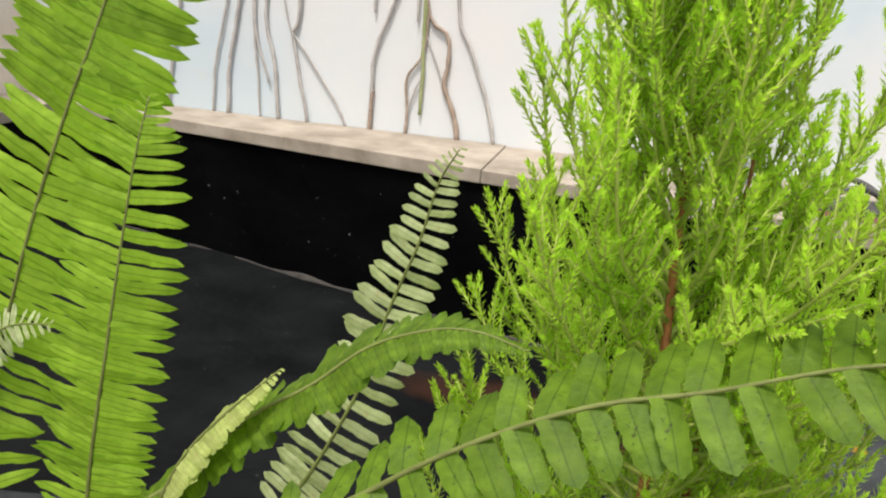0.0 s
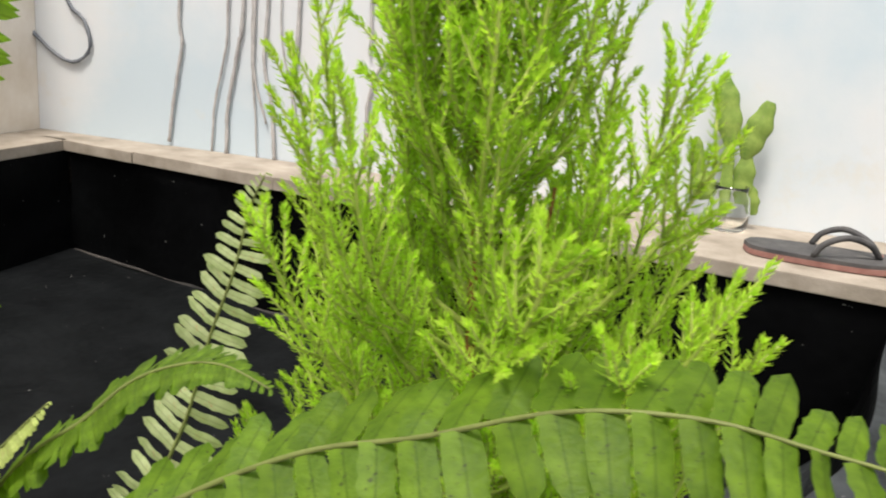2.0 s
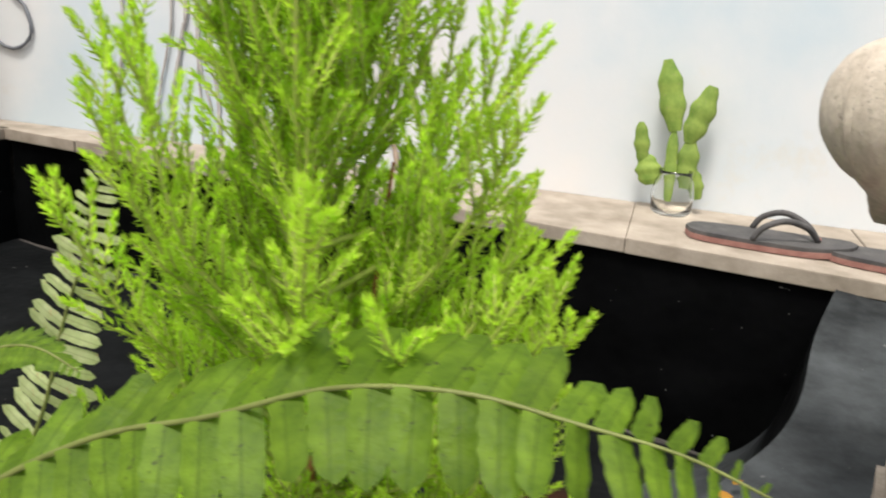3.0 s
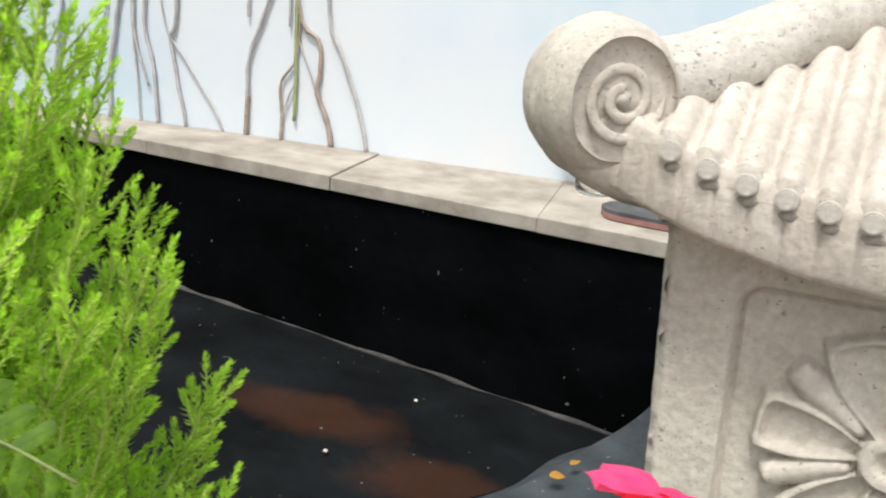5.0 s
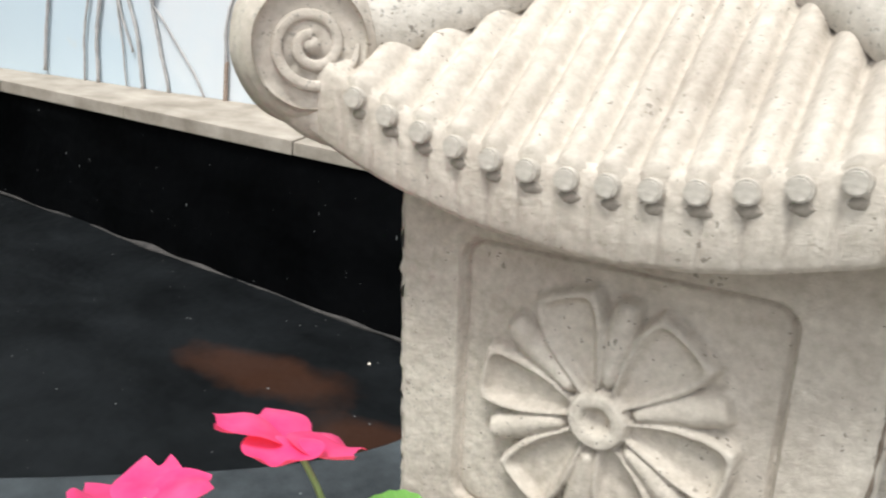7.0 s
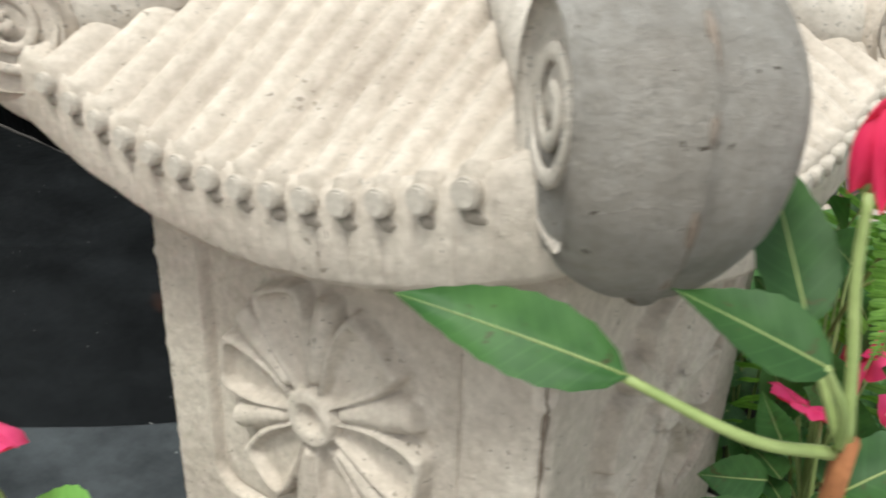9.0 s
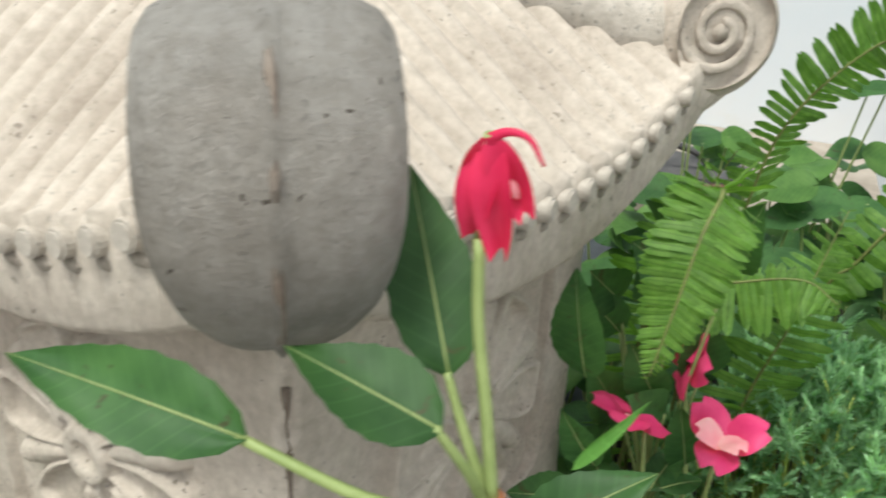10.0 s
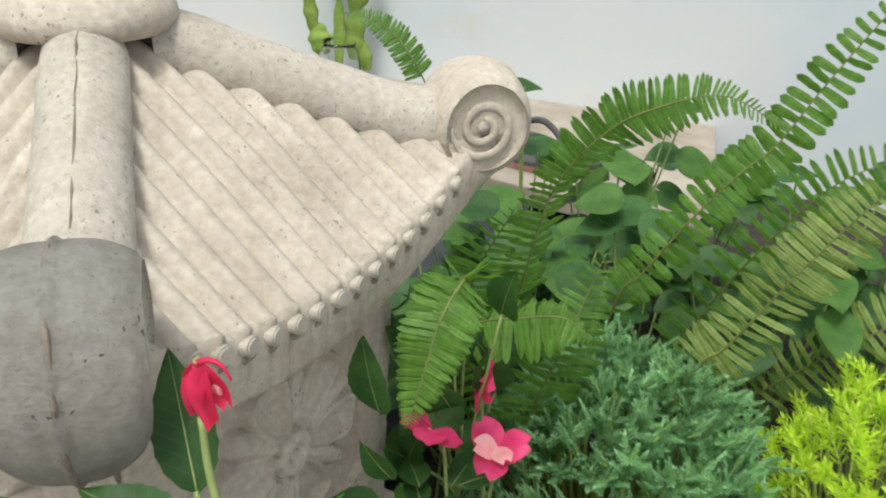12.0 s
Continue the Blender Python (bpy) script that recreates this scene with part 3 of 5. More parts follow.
for d, z in tp:
    wv = 0.019 if d > 0.14 else 0.027
    for l in (-wv, -wv * 0.5, wv * 0.5, wv):
        bm.verts.new((d - (0.004 if abs(l) == wv else 0), l, z + (0.004 if abs(l) == wv and z < 0.03 else 0)))
bmesh.ops.convex_hull(bm, input=bm.verts)
bmesh.ops.delete(bm, geom=[v for v in bm.verts if not v.link_faces], context="VERTS")
bmesh.ops.subdivide_edges(bm, edges=bm.edges[:], cuts=2, use_grid_fill=True)
for _ in range(4):
    bmesh.ops.smooth_vert(bm, verts=bm.verts[:], factor=0.5, use_axis_x=True, use_axis_y=True, use_axis_z=True)
throat = bpy.data.meshes.new("throat")
bm.to_mesh(throat)
bm.free()
throat.materials.append(M_CONCRETE)
throat.polygons.foreach_set("use_smooth", [True] * len(throat.polygons))
grey_throat = throat.copy()
grey_throat.materials[0] = M_WEATHERED


def spiral_mesh(side):
    """Raised scroll on a flank of the head, with its tail running down to the eave."""
    pts, rad = [], []
    for i in range(70):
        u = i / 69
        a = 2 * math.pi * (1.75 * u) + 1.65
        r = 0.0040 + (0.0190 - 0.0040) * u
        pts.append(Vector((HC[0] - 0.001 - r * math.cos(a), side * (HF + 0.0012 - 0.01 * max(0, r - 0.016)), HC[1] + r * math.sin(a))))
        rad.append(0.0025 * min(1.0, (69 - i) / 8 + 0.35))
    v, f = tube(pts, rad, 8)
    v = [Vector((p.x, (p.y - side * HF) * 0.42 + side * (HF - 0.0004), p.z)) for p in v]
    c = Vector((HC[0] - 0.001, side * (HF + 0.0002), HC[1]))
    tube([c - Vector((0, side * 0.003, 0)), c + Vector((0, side * 0.0005, 0))], 0.0036, 16, v, f)
    return [mesh_of("scroll", v, f, mt) for mt in (M_CONCRETE, M_HIP)]


scrolls = (spiral_mesh(1), spiral_mesh(-1))
for k in range(4):
    turn = UP @ pose(0, 0, 0, 0, 0, 90 * k)
    part("roof_slope", slope, lantern, m=turn)
    part("eave_board", eave, lantern, m=turn)
    for i in range(14):
        s = (i - 6.5) * PITCH
        part("flute_cap", cap, lantern, m=turn @ pose(s, -eave_n(s) - 0.0026, eave_z(s) + 0.0006, 90, 0, random.uniform(-8, 8)))
        part("shade_dirt_patch", stains[(i * 3 + k) % 4], lantern, m=turn @ Matrix.Translation((s + 0.0012, -eave_n(s) - 0.0012, eave_z(s) - 0.0058)))
    diag = UP @ pose(0, 0, 0, 0, 0, 90 * k - 45)
    hip = part("hip_ridge", hip_mesh, lantern, m=diag)
    if k == 0:
        crest = [Vector((q.x, 0.0008 * noise.noise(Vector((i * 0.6, 2, 0))), q.z + 0.0003)) for i, q in enumerate(hp)]
        v, f = tube(crest, [0.0006 + 0.0005 * noise.noise(Vector((i * 0.9, 5, 0))) for i in range(len(hp))], 7)
        part("hip_seam", mesh_of("hip_seam", v, f, M_SEAM), hip, "brown-stained casting seam")
    diag = diag @ Matrix.Translation(((0.0041, 0, 0.0031), (0, 0, 0.0019), (0, 0, 0), (-0.003, 0, -0.005))[k])
    hd = part("scroll_head", heads[k == 0], lantern, "grey weathered scroll corner with a casting seam" if k == 0 else "", m=diag)
    if k == 0:
        part("casting_seam", seam_mesh, hd, "brown-stained casting seam")
    part("scroll", scrolls[0][k == 0], hd)
    part("scroll", scrolls[1][k == 0], hd)
    part("throat", grey_throat if k == 0 else throat, lantern, m=diag)

# finial on top of the roof
fin = [(0.0, 0.100), (0.040, 0.102), (0.044, 0.108), (0.043, 0.115), (0.037, 0.121), (0.030, 0.127), (0.027, 0.14), (0.036, 0.155), (0.040, 0.17), (0.034, 0.187), (0.018, 0.20), (0.0, 0.207)]
rows = []
for r, z in fin:
    rows.append([Vector((r * math.cos(2 * math.pi * k / 40), r * math.sin(2 * math.pi * k / 40), z)) for k in range(41)])
part("finial", grid_mesh("finial", rows, M_CONCRETE), lantern, m=UP)


# carved face of the fire box: recessed panel with a twelve-petalled rosette
def rrect(x, z, h, r):
    dx, dz = max(abs(x) - h + r, 0), max(abs(z) - h + r, 0)
    return math.hypot(dx, dz) - r if (dx or dz) else max(abs(x), abs(z)) - h


def smooth01(v):
    v = max(0.0, min(1.0, v))
    return v * v * (3 - 2 * v)


def relief(x, z):
    d = rrect(x, z * 1.06, 0.0735, 0.012)
    y = 0.0045 * smooth01((d + 0.0007) / 0.0014) + 0.003
    y -= 0.0022 * math.exp(-((d + 0.0016) / 0.0011) ** 2)
    x, z = x, z - 0.0
    r, a = math.hypot(x, z), math.degrees(math.atan2(z, x)) + 8
    a += 3.0 * noise.noise(Vector((x * 25, z * 25, 9)))
    best = 0.0
    for k in range(12):
        da = (a - 30 * k + 180) % 360 - 180
        arc = math.radians(da) * r
        if abs(da) > 40:
            continue
        u = (r - 0.013) / (0.059 - 0.013)
        if not -0.1 < u < 1.12:
            continue
        if k % 2 == 0:
            w = 0.0024 + 0.0130 * math.sin(min(1.0, max(0.0, u) * 0.80 + 0.08) * math.pi * 0.68) ** 1.2
            end = smooth01((1.04 - u) / 0.07)
            e = abs(arc) / w
            rim_h = math.exp(-((e - 0.86) / 0.20) ** 2) + math.exp(-((u - 0.95) / 0.055) ** 2) * (e < 0.9)
            body = 0.0020 if e < 1 else 0.0
            h = (body + 0.0034 * min(1.0, rim_h)) * end * smooth01((1.14 - e) / 0.14) * smooth01((u + 0.1) / 0.12)
        else:
            w = 0.0022 + 0.0060 * math.sin(min(1.0, max(0.0, u)) * math.pi * 0.80)
            e = abs(arc) / w
            h = 0.0056 * math.sqrt(max(0.0, 1 - e * e)) * smooth01((1.0 - u) / 0.10) * smooth01((u + 0.05) / 0.2)
        best = max(best, h)
    hubr = r / 0.0135
    if hubr < 1.25:
        best = max(best, 0.0062 * smooth01((1.2 - hubr) / 0.30) - 0.0040 * smooth01((0.62 - hubr) / 0.5))
    y += 1.7 * best
    y += 0.00035 * noise.noise(Vector((x * 160, z * 160, 2))) + 0.0005 * noise.noise(Vector((x * 40, z * 40, 4)))
    return y


NF = 230
ZT, ZB = -0.016, -0.232
ZC = -0.113
verts = []
for j in range(NF + 1):
    z = ZB + (ZT - ZB) * j / NF
    half = 0.1045 + 0.0045 * (z - ZB) / (ZT - ZB)
    for i in range(NF + 1):
        x = -half + 2 * half * i / NF
        edge_round = max(0.0, (abs(x) / half - 0.955) / 0.045) ** 2 * (0.0034 + 0.0030 * noise.noise(Vector((x * 3, z * 140, 7))))
        verts.append((x, -(half - 0.0055 + relief(x, z - ZC) - edge_round), z))
faces = [(j * (NF + 1) + i, j * (NF + 1) + i + 1, (j + 1) * (NF + 1) + i + 1, (j + 1) * (NF + 1) + i) for j in range(NF) for i in range(NF)]
panel = mesh_of("carved_face", verts, faces, M_CONCRETE)
for k in range(4):
    part("carved_face", panel, lantern, "concrete face with a recessed panel and carved rosette", m=UP @ pose(0, 0, 0, 0, 0, 90 * k))
line, rads = [], []
for i in range(90):
    z = -0.045 - 0.186 * i / 89
    half = 0.1045 + 0.0045 * (z - ZB) / (ZT - ZB) - 0.0005
    line.append(Vector((half + 0.0012 * noise.noise(Vector((z * 90, 1, 0))), -half - 0.0012 * noise.noise(Vector((z * 110, 7, 0))), z)))
    rads.append(max(0.0004, 0.0009 + 0.0014 * noise.noise(Vector((z * 75, 3, 0)))))
v, f = tube(line, rads, 7)
part("worn_edge", mesh_of("worn_edge", v, f, M_SEAM), lantern, "chipped and brown-stained vertical edge", m=UP)
part("soffit", boxmesh("soffit", -0.116, 0.116, -0.116, 0.116, -0.019, -0.010, M_CONCRETE, 0.002), lantern, m=UP)
part("base_slab", boxmesh("base_slab", -0.118, 0.118, -0.118, 0.118, -0.312, -0.231, M_CONCRETE, 0.006), lantern, m=UP)


# ---- leaves and ferns ----
def leaflet(name, material, tip, waves, seed, wide=0.15):
    """A fern leaflet 1 long, along +x, with a raised midrib fold and wavy edge; tip 0 blunt, 1 pointed."""
    rnd = random.Random(seed)
    verts, faces = [], []
    n = 9
    bend = rnd.uniform(-0.20, 0.0)
    side = rnd.uniform(-0.06, 0.06)
    for i in range(n):
        u = i / (n - 1)
        blunt = wide * (0.82 + 0.35 * math.sin(u * 2.4)) * math.sqrt(max(0.0, 1 - max(0.0, (u - 0.80) / 0.2) ** 2))
        sharp = wide * (1.05 * (1 - u) ** 0.75 + 0.15 * math.sin(u * math.pi))
        w = max(0.004, blunt * (1 - tip) + sharp * tip)
        c = side * u * u
        z = bend * u * u
        wave = waves * math.sin(u * 26 + seed)
        verts += [(u, c - w * (1 + wave), z - 0.16 * w + 0.02 * math.sin(u * 14 + seed)), (u, c, z), (u, c + w * (1 - wave), z - 0.16 * w + 0.02 * math.sin(u * 12 + 1 + seed))]
    for i in range(n - 1):
        for k in range(2):
            a = i * 3 + k
            faces.append((a, a + 3, a + 4, a + 1))
    return mesh_of(name, verts, faces, material)


BLUNT = [leaflet("leaflet", M_FERN, 0.3, 0.05, i, 0.100) for i in range(5)]
SHARP = [leaflet("leaflet", M_FERN, 0.6, 0.04, i, 0.120) for i in range(5)]
SLIM = [leaflet("leaflet", M_FERN, 0.35, 0.04, i, 0.088) for i in range(5)]
OLIVE = [leaflet("leaflet", M_FERN_OLIVE, 0.2, 0.05, i, 0.085) for i in range(5)]
SLIM_DARK = [leaflet("leaflet", M_FERN_DARK, 0.35, 0.04, i, 0.088) for i in range(5)]
MID = [leaflet("leaflet", M_FERN_MID, 0.35, 0.05, i, 0.100) for i in range(5)]
ROUND = [leaflet("leaflet", M_FERN_DARK, 0.10, 0.05, i, 0.150) for i in range(5)]
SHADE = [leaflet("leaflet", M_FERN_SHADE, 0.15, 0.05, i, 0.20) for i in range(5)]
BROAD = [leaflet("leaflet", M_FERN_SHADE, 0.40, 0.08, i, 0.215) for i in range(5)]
YELLOW = [leaflet("leaflet", M_FERN_YELLOW, 0.15, 0.06, i, 0.21) for i in range(5)]
PALE = [leaflet("leaflet", M_FERN_OLD, 0.15, 0.04, i, 0.135) for i in range(5)]
DARK = [leaflet("leaflet", M_FERN_DARK, 0.35, 0.05, i, 0.095) for i in range(5)]


def frond(parent, pts, size, pairs, face, kinds, start=0.06, lean=14, single=True, taper=0.55, label="", seed=0, droop=0.0, slant=0, twist=26):
    """A fern frond along pts from base to tip; face: the way its upper side looks."""
    rnd = random.Random(seed)
    line = spline(pts, 60)
    v, f = tube(line, [0.0013 * (1 - 0.75 * i / 59) for i in range(60)], 6)
    rachis = part("frond", mesh_of("frond", v, f, M_RACHIS), parent, label)
    face = Vector(face).normalized()
    allv, allf = [], []
    for i in range(pairs):
        u = start + (0.995 - start) * i / (pairs - 1)
        k = u * 59
        a = min(int(k), 58)
        p = line[a].lerp(line[a + 1], k - a)
        t = (line[min(a + 2, 59)] - line[max(a - 1, 0)]).normalized()
        s = t.cross(face).normalized()
        nrm = s.cross(t).normalized()
        grow = min(1.0, 0.45 + u * 3.0) * (1 - max(0.0, (u - taper) / (1 - taper)) ** 1.5 * 0.86)
        for sg in (-1, 1):
            ang = radians(lean + 18 * max(0.0, u - 0.75) / 0.25 + rnd.uniform(-6, 6))
            d = (s * sg * math.cos(ang) + t * math.sin(ang) - nrm * (droop + rnd.uniform(-0.08, 0.12))).normalized()
            w = nrm.cross(d).normalized()
            tw = radians(rnd.uniform(-twist, twist) + slant * sg)
            w2 = w * math.cos(tw) + nrm * math.sin(tw)
            n2 = d.cross(w2)
            ln = size * grow * rnd.uniform(0.92, 1.06)
            q = p + t * rnd.uniform(-0.0004, 0.0004) + t * (0.0012 * sg)
            m = Matrix(((d.x * ln, w2.x * ln, n2.x * ln, q.x), (d.y * ln, w2.y * ln, n2.y * ln, q.y), (d.z * ln, w2.z * ln, n2.z * ln, q.z), (0, 0, 0, 1)))
            me = kinds[rnd.randrange(len(kinds))]
            if single:
                part("leaflet", me, rachis, m=m)
            else:
                b = len(allv)
                allv += [m @ x.co for x in me.vertices]
                allf += [tuple(b + j for j in pl.vertices) for pl in me.polygons]
    if not single:
        part("leaflets", mesh_of("leaflets", allv, allf, kinds[0].materials[0]), rachis)
    return rachis


fern = thing("boston_fern", 0, 0, 0, "arching green fern growing at the pond's edge", "fern")
frond(fern, [(-0.20, 0.20, 0.69), (-0.237, 0.225, 0.802), (-0.213, 0.226, 0.878), (-0.192, 0.226, 0.938), (-0.166, 0.225, 0.999), (-0.150, 0.225, 1.033), (-0.138, 0.225, 1.063), (-0.125, 0.22, 1.10), (-0.118, 0.21, 1.15)], 0.043, 48, (0.1, -1, 0.25), SHARP, lean=4, taper=0.75, seed=1, twist=13)
frond(fern, [(-0.17, 0.20, 0.69), (-0.159, 0.21, 0.795), (-0.152, 0.21, 0.837), (-0.143, 0.21, 0.882), (-0.135, 0.21, 0.923), (-0.124, 0.212, 0.981), (-0.118, 0.216, 1.01)], 0.031, 40, (0.15, -1, 0.2), SHARP, lean=6, taper=0.7, seed=2, twist=13)
frond(fern, [(-0.25, 0.22, 0.70), (-0.246, 0.222, 0.80), (-0.236, 0.222, 0.855), (-0.21, 0.222, 0.882), (-0.18, 0.222, 0.890)], 0.019, 26, (0.1, -1, 0.5), PALE, taper=0.5, seed=3, label="pale ageing frond")
frond(fern, [(-0.12, 0.235, 0.70), (-0.064, 0.242, 0.797), (-0.046, 0.242, 0.829), (-0.024, 0.242, 0.878), (-0.012, 0.242, 0.92), (0.0, 0.242, 0.954), (0.007, 0.242, 0.982), (0.016, 0.238, 0.999)], 0.0210, 35, (0.1, -1, 0.45), PALE, lean=4, twist=14, taper=0.45, label="pale ageing frond browned at the edges", seed=4)
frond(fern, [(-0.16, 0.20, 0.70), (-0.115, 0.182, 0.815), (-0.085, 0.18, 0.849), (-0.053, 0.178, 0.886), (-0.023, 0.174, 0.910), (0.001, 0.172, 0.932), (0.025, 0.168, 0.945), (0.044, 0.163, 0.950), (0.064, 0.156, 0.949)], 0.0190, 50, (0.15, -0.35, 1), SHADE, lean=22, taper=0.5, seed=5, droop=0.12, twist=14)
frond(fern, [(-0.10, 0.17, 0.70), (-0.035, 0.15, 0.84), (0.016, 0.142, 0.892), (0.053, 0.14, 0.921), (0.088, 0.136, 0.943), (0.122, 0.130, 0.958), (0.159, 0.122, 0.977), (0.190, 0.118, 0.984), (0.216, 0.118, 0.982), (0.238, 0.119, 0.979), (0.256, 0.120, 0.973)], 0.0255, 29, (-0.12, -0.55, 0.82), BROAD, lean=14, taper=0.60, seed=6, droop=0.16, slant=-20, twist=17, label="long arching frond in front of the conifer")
frond(fern, [(-0.12, 0.18, 0.72), (-0.105, 0.172, 0.80), (-0.0877, 0.17, 0.848), (-0.0737, 0.17, 0.8735), (-0.0528, 0.17, 0.8978), (-0.034, 0.17, 0.917)], 0.0135, 30, (-0.75, -0.55, 0.6), YELLOW, taper=0.5, lean=20, seed=7, twist=14, start=0.35, droop=0.35, label="yellowing folded frond")
frond(fern, [(-0.08, 0.16, 0.70), (-0.06, 0.155, 0.79), (-0.02, 0.15, 0.838), (0.02, 0.146, 0.862), (0.06, 0.142, 0.872)], 0.026, 22, (0.1, -0.5, 1), BLUNT, lean=15, seed=8, droop=0.1)
frond(fern, [(-0.22, 0.17, 0.69), (-0.225, 0.165, 0.76), (-0.21, 0.16, 0.80), (-0.18, 0.155, 0.825)], 0.024, 20, (0.1, -0.6, 1), BLUNT, lean=15, seed=9, droop=0.1)


# ---- needle-leaved shrubs ----
def needles(verts, faces, a, b, length, width, per, step, spread, rnd):
    """Whorls of flat needles along the twig from a to b."""
    axis = b - a
    n = max(2, int(axis.length / step))
    t = axis.normalized()
    s = t.orthogonal().normalized()
    r = t.cross(s)
    for i in range(n + 1):
        u = i / n
        p = a + axis * u
        w0 = rnd.uniform(0, 6.28)
        sp = spread * (1 - 0.45 * u)
        ln0 = length * (0.75 + 0.25 * math.sin(min(1, u * 1.2 + 0.15) * math.pi))
        for k in range(per):
            w = w0 + 6.283 * k / per
            o = s * math.cos(w) + r * math.sin(w)
            d = (t * math.cos(sp) + o * math.sin(sp)).normalized()
            ln = ln0 * rnd.uniform(0.8, 1.15)
            x = d.cross(o.cross(t)).normalized()
            y = o.cross(t).normalized()
            m = p + d * ln * 0.45 + x * 0.0002
            e = len(verts)
            verts += [p, m + y * width, p + d * ln - t * 0.0, m - y * width]
            faces.append((e, e + 1, e + 2, e + 3))


def cyp_radius(z):
    tab = [(0.69, 0.08), (0.78, 0.122), (0.86, 0.126), (0.90, 0.120), (0.94, 0.106), (0.98, 0.092), (1.02, 0.079), (1.07, 0.065), (1.14, 0.044), (1.22, 0.014)]
    for (a, ra), (b, rb) in zip(tab, tab[1:]):
        if z <= b:
            return ra + (rb - ra) * max(0.0, z - a) / (b - a)
    return 0.008


cypress = thing("lime_conifer", 0.10, 0.222, 0.69, "young upright conifer with feathery lime-green needles", "conifer")
CY = Vector((0.10, 0.222, 0.69))


def stem_at(z):
    return Vector((0.105 + 0.008 * math.sin((z - 0.7) * 9) + 0.03 * max(0, z - 0.98), 0.222, z))


zs = [0.68 + 0.5 * i / 24 for i in range(25)]
v, f = tube([stem_at(z) - CY for z in zs], [0.0034 * (1 - 0.8 * i / 24) for i in range(25)], 8)
part("stem", mesh_of("stem", v, f, M_BARK), cypress, "orange-brown bark")
v, f = tube([p - CY for p in spline([(0.112, 0.215, 0.70), (0.128, 0.218, 0.82), (0.131, 0.222, 0.90), (0.132, 0.228, 0.96), (0.134, 0.235, 1.01)], 20)], [0.0024 * (1 - 0.75 * i / 19) for i in range(20)], 8)
part("side_stem", mesh_of("side_stem", v, f, M_BARK), cypress, "orange-brown bark")
rnd = random.Random(11)


def spray(b0, mid, tip, gap=0.0088):
    """One upright conifer branch with short side shoots, all set with awl-shaped needles."""
    line = spline([b0 - CY, mid - CY, tip - CY], 14)
    tv, tf = tube(line, [0.0013 * (1 - 0.6 * k / 13) for k in range(14)], 5)
    nv, nf, sv, sf = [], [], [], []
    for k in range(3, 13):
        needles(nv, nf, line[k], line[k + 1], 0.0056, 0.00066, 3, 0.0027, 0.85, rnd)
    needles(nv, nf, line[12], line[13], 0.0054, 0.00066, 4, 0.0020, 0.66, rnd)
    total = sum((line[k + 1] - line[k]).length for k in range(13))
    count = int(total / gap)
    for k in range(count):
        u = 0.16 + 0.78 * (k + rnd.uniform(-0.3, 0.3)) / count
        u = min(max(u, 0.05), 0.97)
        a = min(int(u * 13), 12)
        p = line[a].lerp(line[a + 1], u * 13 - a)
        t = (line[a + 1] - line[a]).normalized()
        o = Vector((rnd.uniform(-1, 1), rnd.uniform(-1, 1), rnd.uniform(-0.2, 0.5)))
        o = (o - t * o.dot(t)).normalized()
        d = (t * 0.62 + o * 0.62 + Vector((0, 0, 0.40))).normalized()
        ln = rnd.uniform(0.010, 0.030) * (1.15 - 0.75 * u) + 0.006
        e = p + d * ln + Vector((0, 0, 0.12 * ln))
        m = p + d * ln * 0.5
        tube([p, m, e], [0.0006, 0.0005, 0.0004], 3, sv, sf)
        needles(nv, nf, p + d * 0.002, e, 0.0050, 0.00066, 3, 0.0025, 0.88, rnd)
        needles(nv, nf, e - d * 0.004, e + d * 0.0012, 0.0046, 0.00066, 4, 0.0021, 0.68, rnd)
    twig = part("branch", mesh_of("branch", tv, tf, M_TWIG), cypress)
    tagged(part("twig", mesh_of("twig", sv, sf, M_TWIG), twig), kind="stuff")
    tagged(part("needles", mesh_of("needles", nv, nf, M_CYP), twig), kind="stuff")


NB = 165
for i in range(NB + 16):
    z0 = 0.69 + 0.42 * ((i + 0.5) / NB) ** 0.95
    az = i * 2.39996 + rnd.uniform(-0.25, 0.25)
    zt = z0 + rnd.uniform(0.065, 0.13) + 0.03 * (z0 - 0.7)
    rad = cyp_radius(zt) * rnd.uniform(0.45, 1.05)
    if i >= NB:
        # loose sprays that stand out on the pond's and the lantern's side
        z0, az = 0.755 + 0.17 * (i - NB) / 15, -0.45 + 1.1 * ((i * 7) % 16) / 15
        zt = z0 + rnd.uniform(0.085, 0.12)
        rad = cyp_radius(zt) * rnd.uniform(0.84, 1.0)
    elif math.sin(az) < -0.55 and 0.80 < z0 < 0.97 and i % 3:
        continue
    b0 = stem_at(min(z0, 1.12))
    out = Vector((math.cos(az), math.sin(az), 0))
    if out.y < -0.2 and zt < 1.02 and i < NB:
        rad *= 0.72
    tip = Vector((b0.x, b0.y, zt)) + out * rad
    spray(b0, b0 + out * rad * 0.70 + Vector((0, 0, (zt - z0) * 0.36)), tip)
for b0, tip in (((0.105, 0.222, 0.925), (0.1572, 0.110, 1.022)), ((0.108, 0.220, 0.90), (0.178, 0.125, 0.992)), ((0.112, 0.220, 0.86), (0.2116, 0.184, 0.982)), ((0.110, 0.222, 0.88), (0.200, 0.161, 1.002)), ((0.112, 0.222, 0.93), (0.1917, 0.178, 1.0414)), ((0.104, 0.222, 0.92), (0.0715, 0.151, 1.035)), ((0.104, 0.222, 0.89), (0.0566, 0.151, 1.009))):
    b0, tip = Vector(b0), Vector(tip)
    spray(b0, b0.lerp(tip, 0.62) - Vector((0, 0, 0.014)), tip, 0.0085)


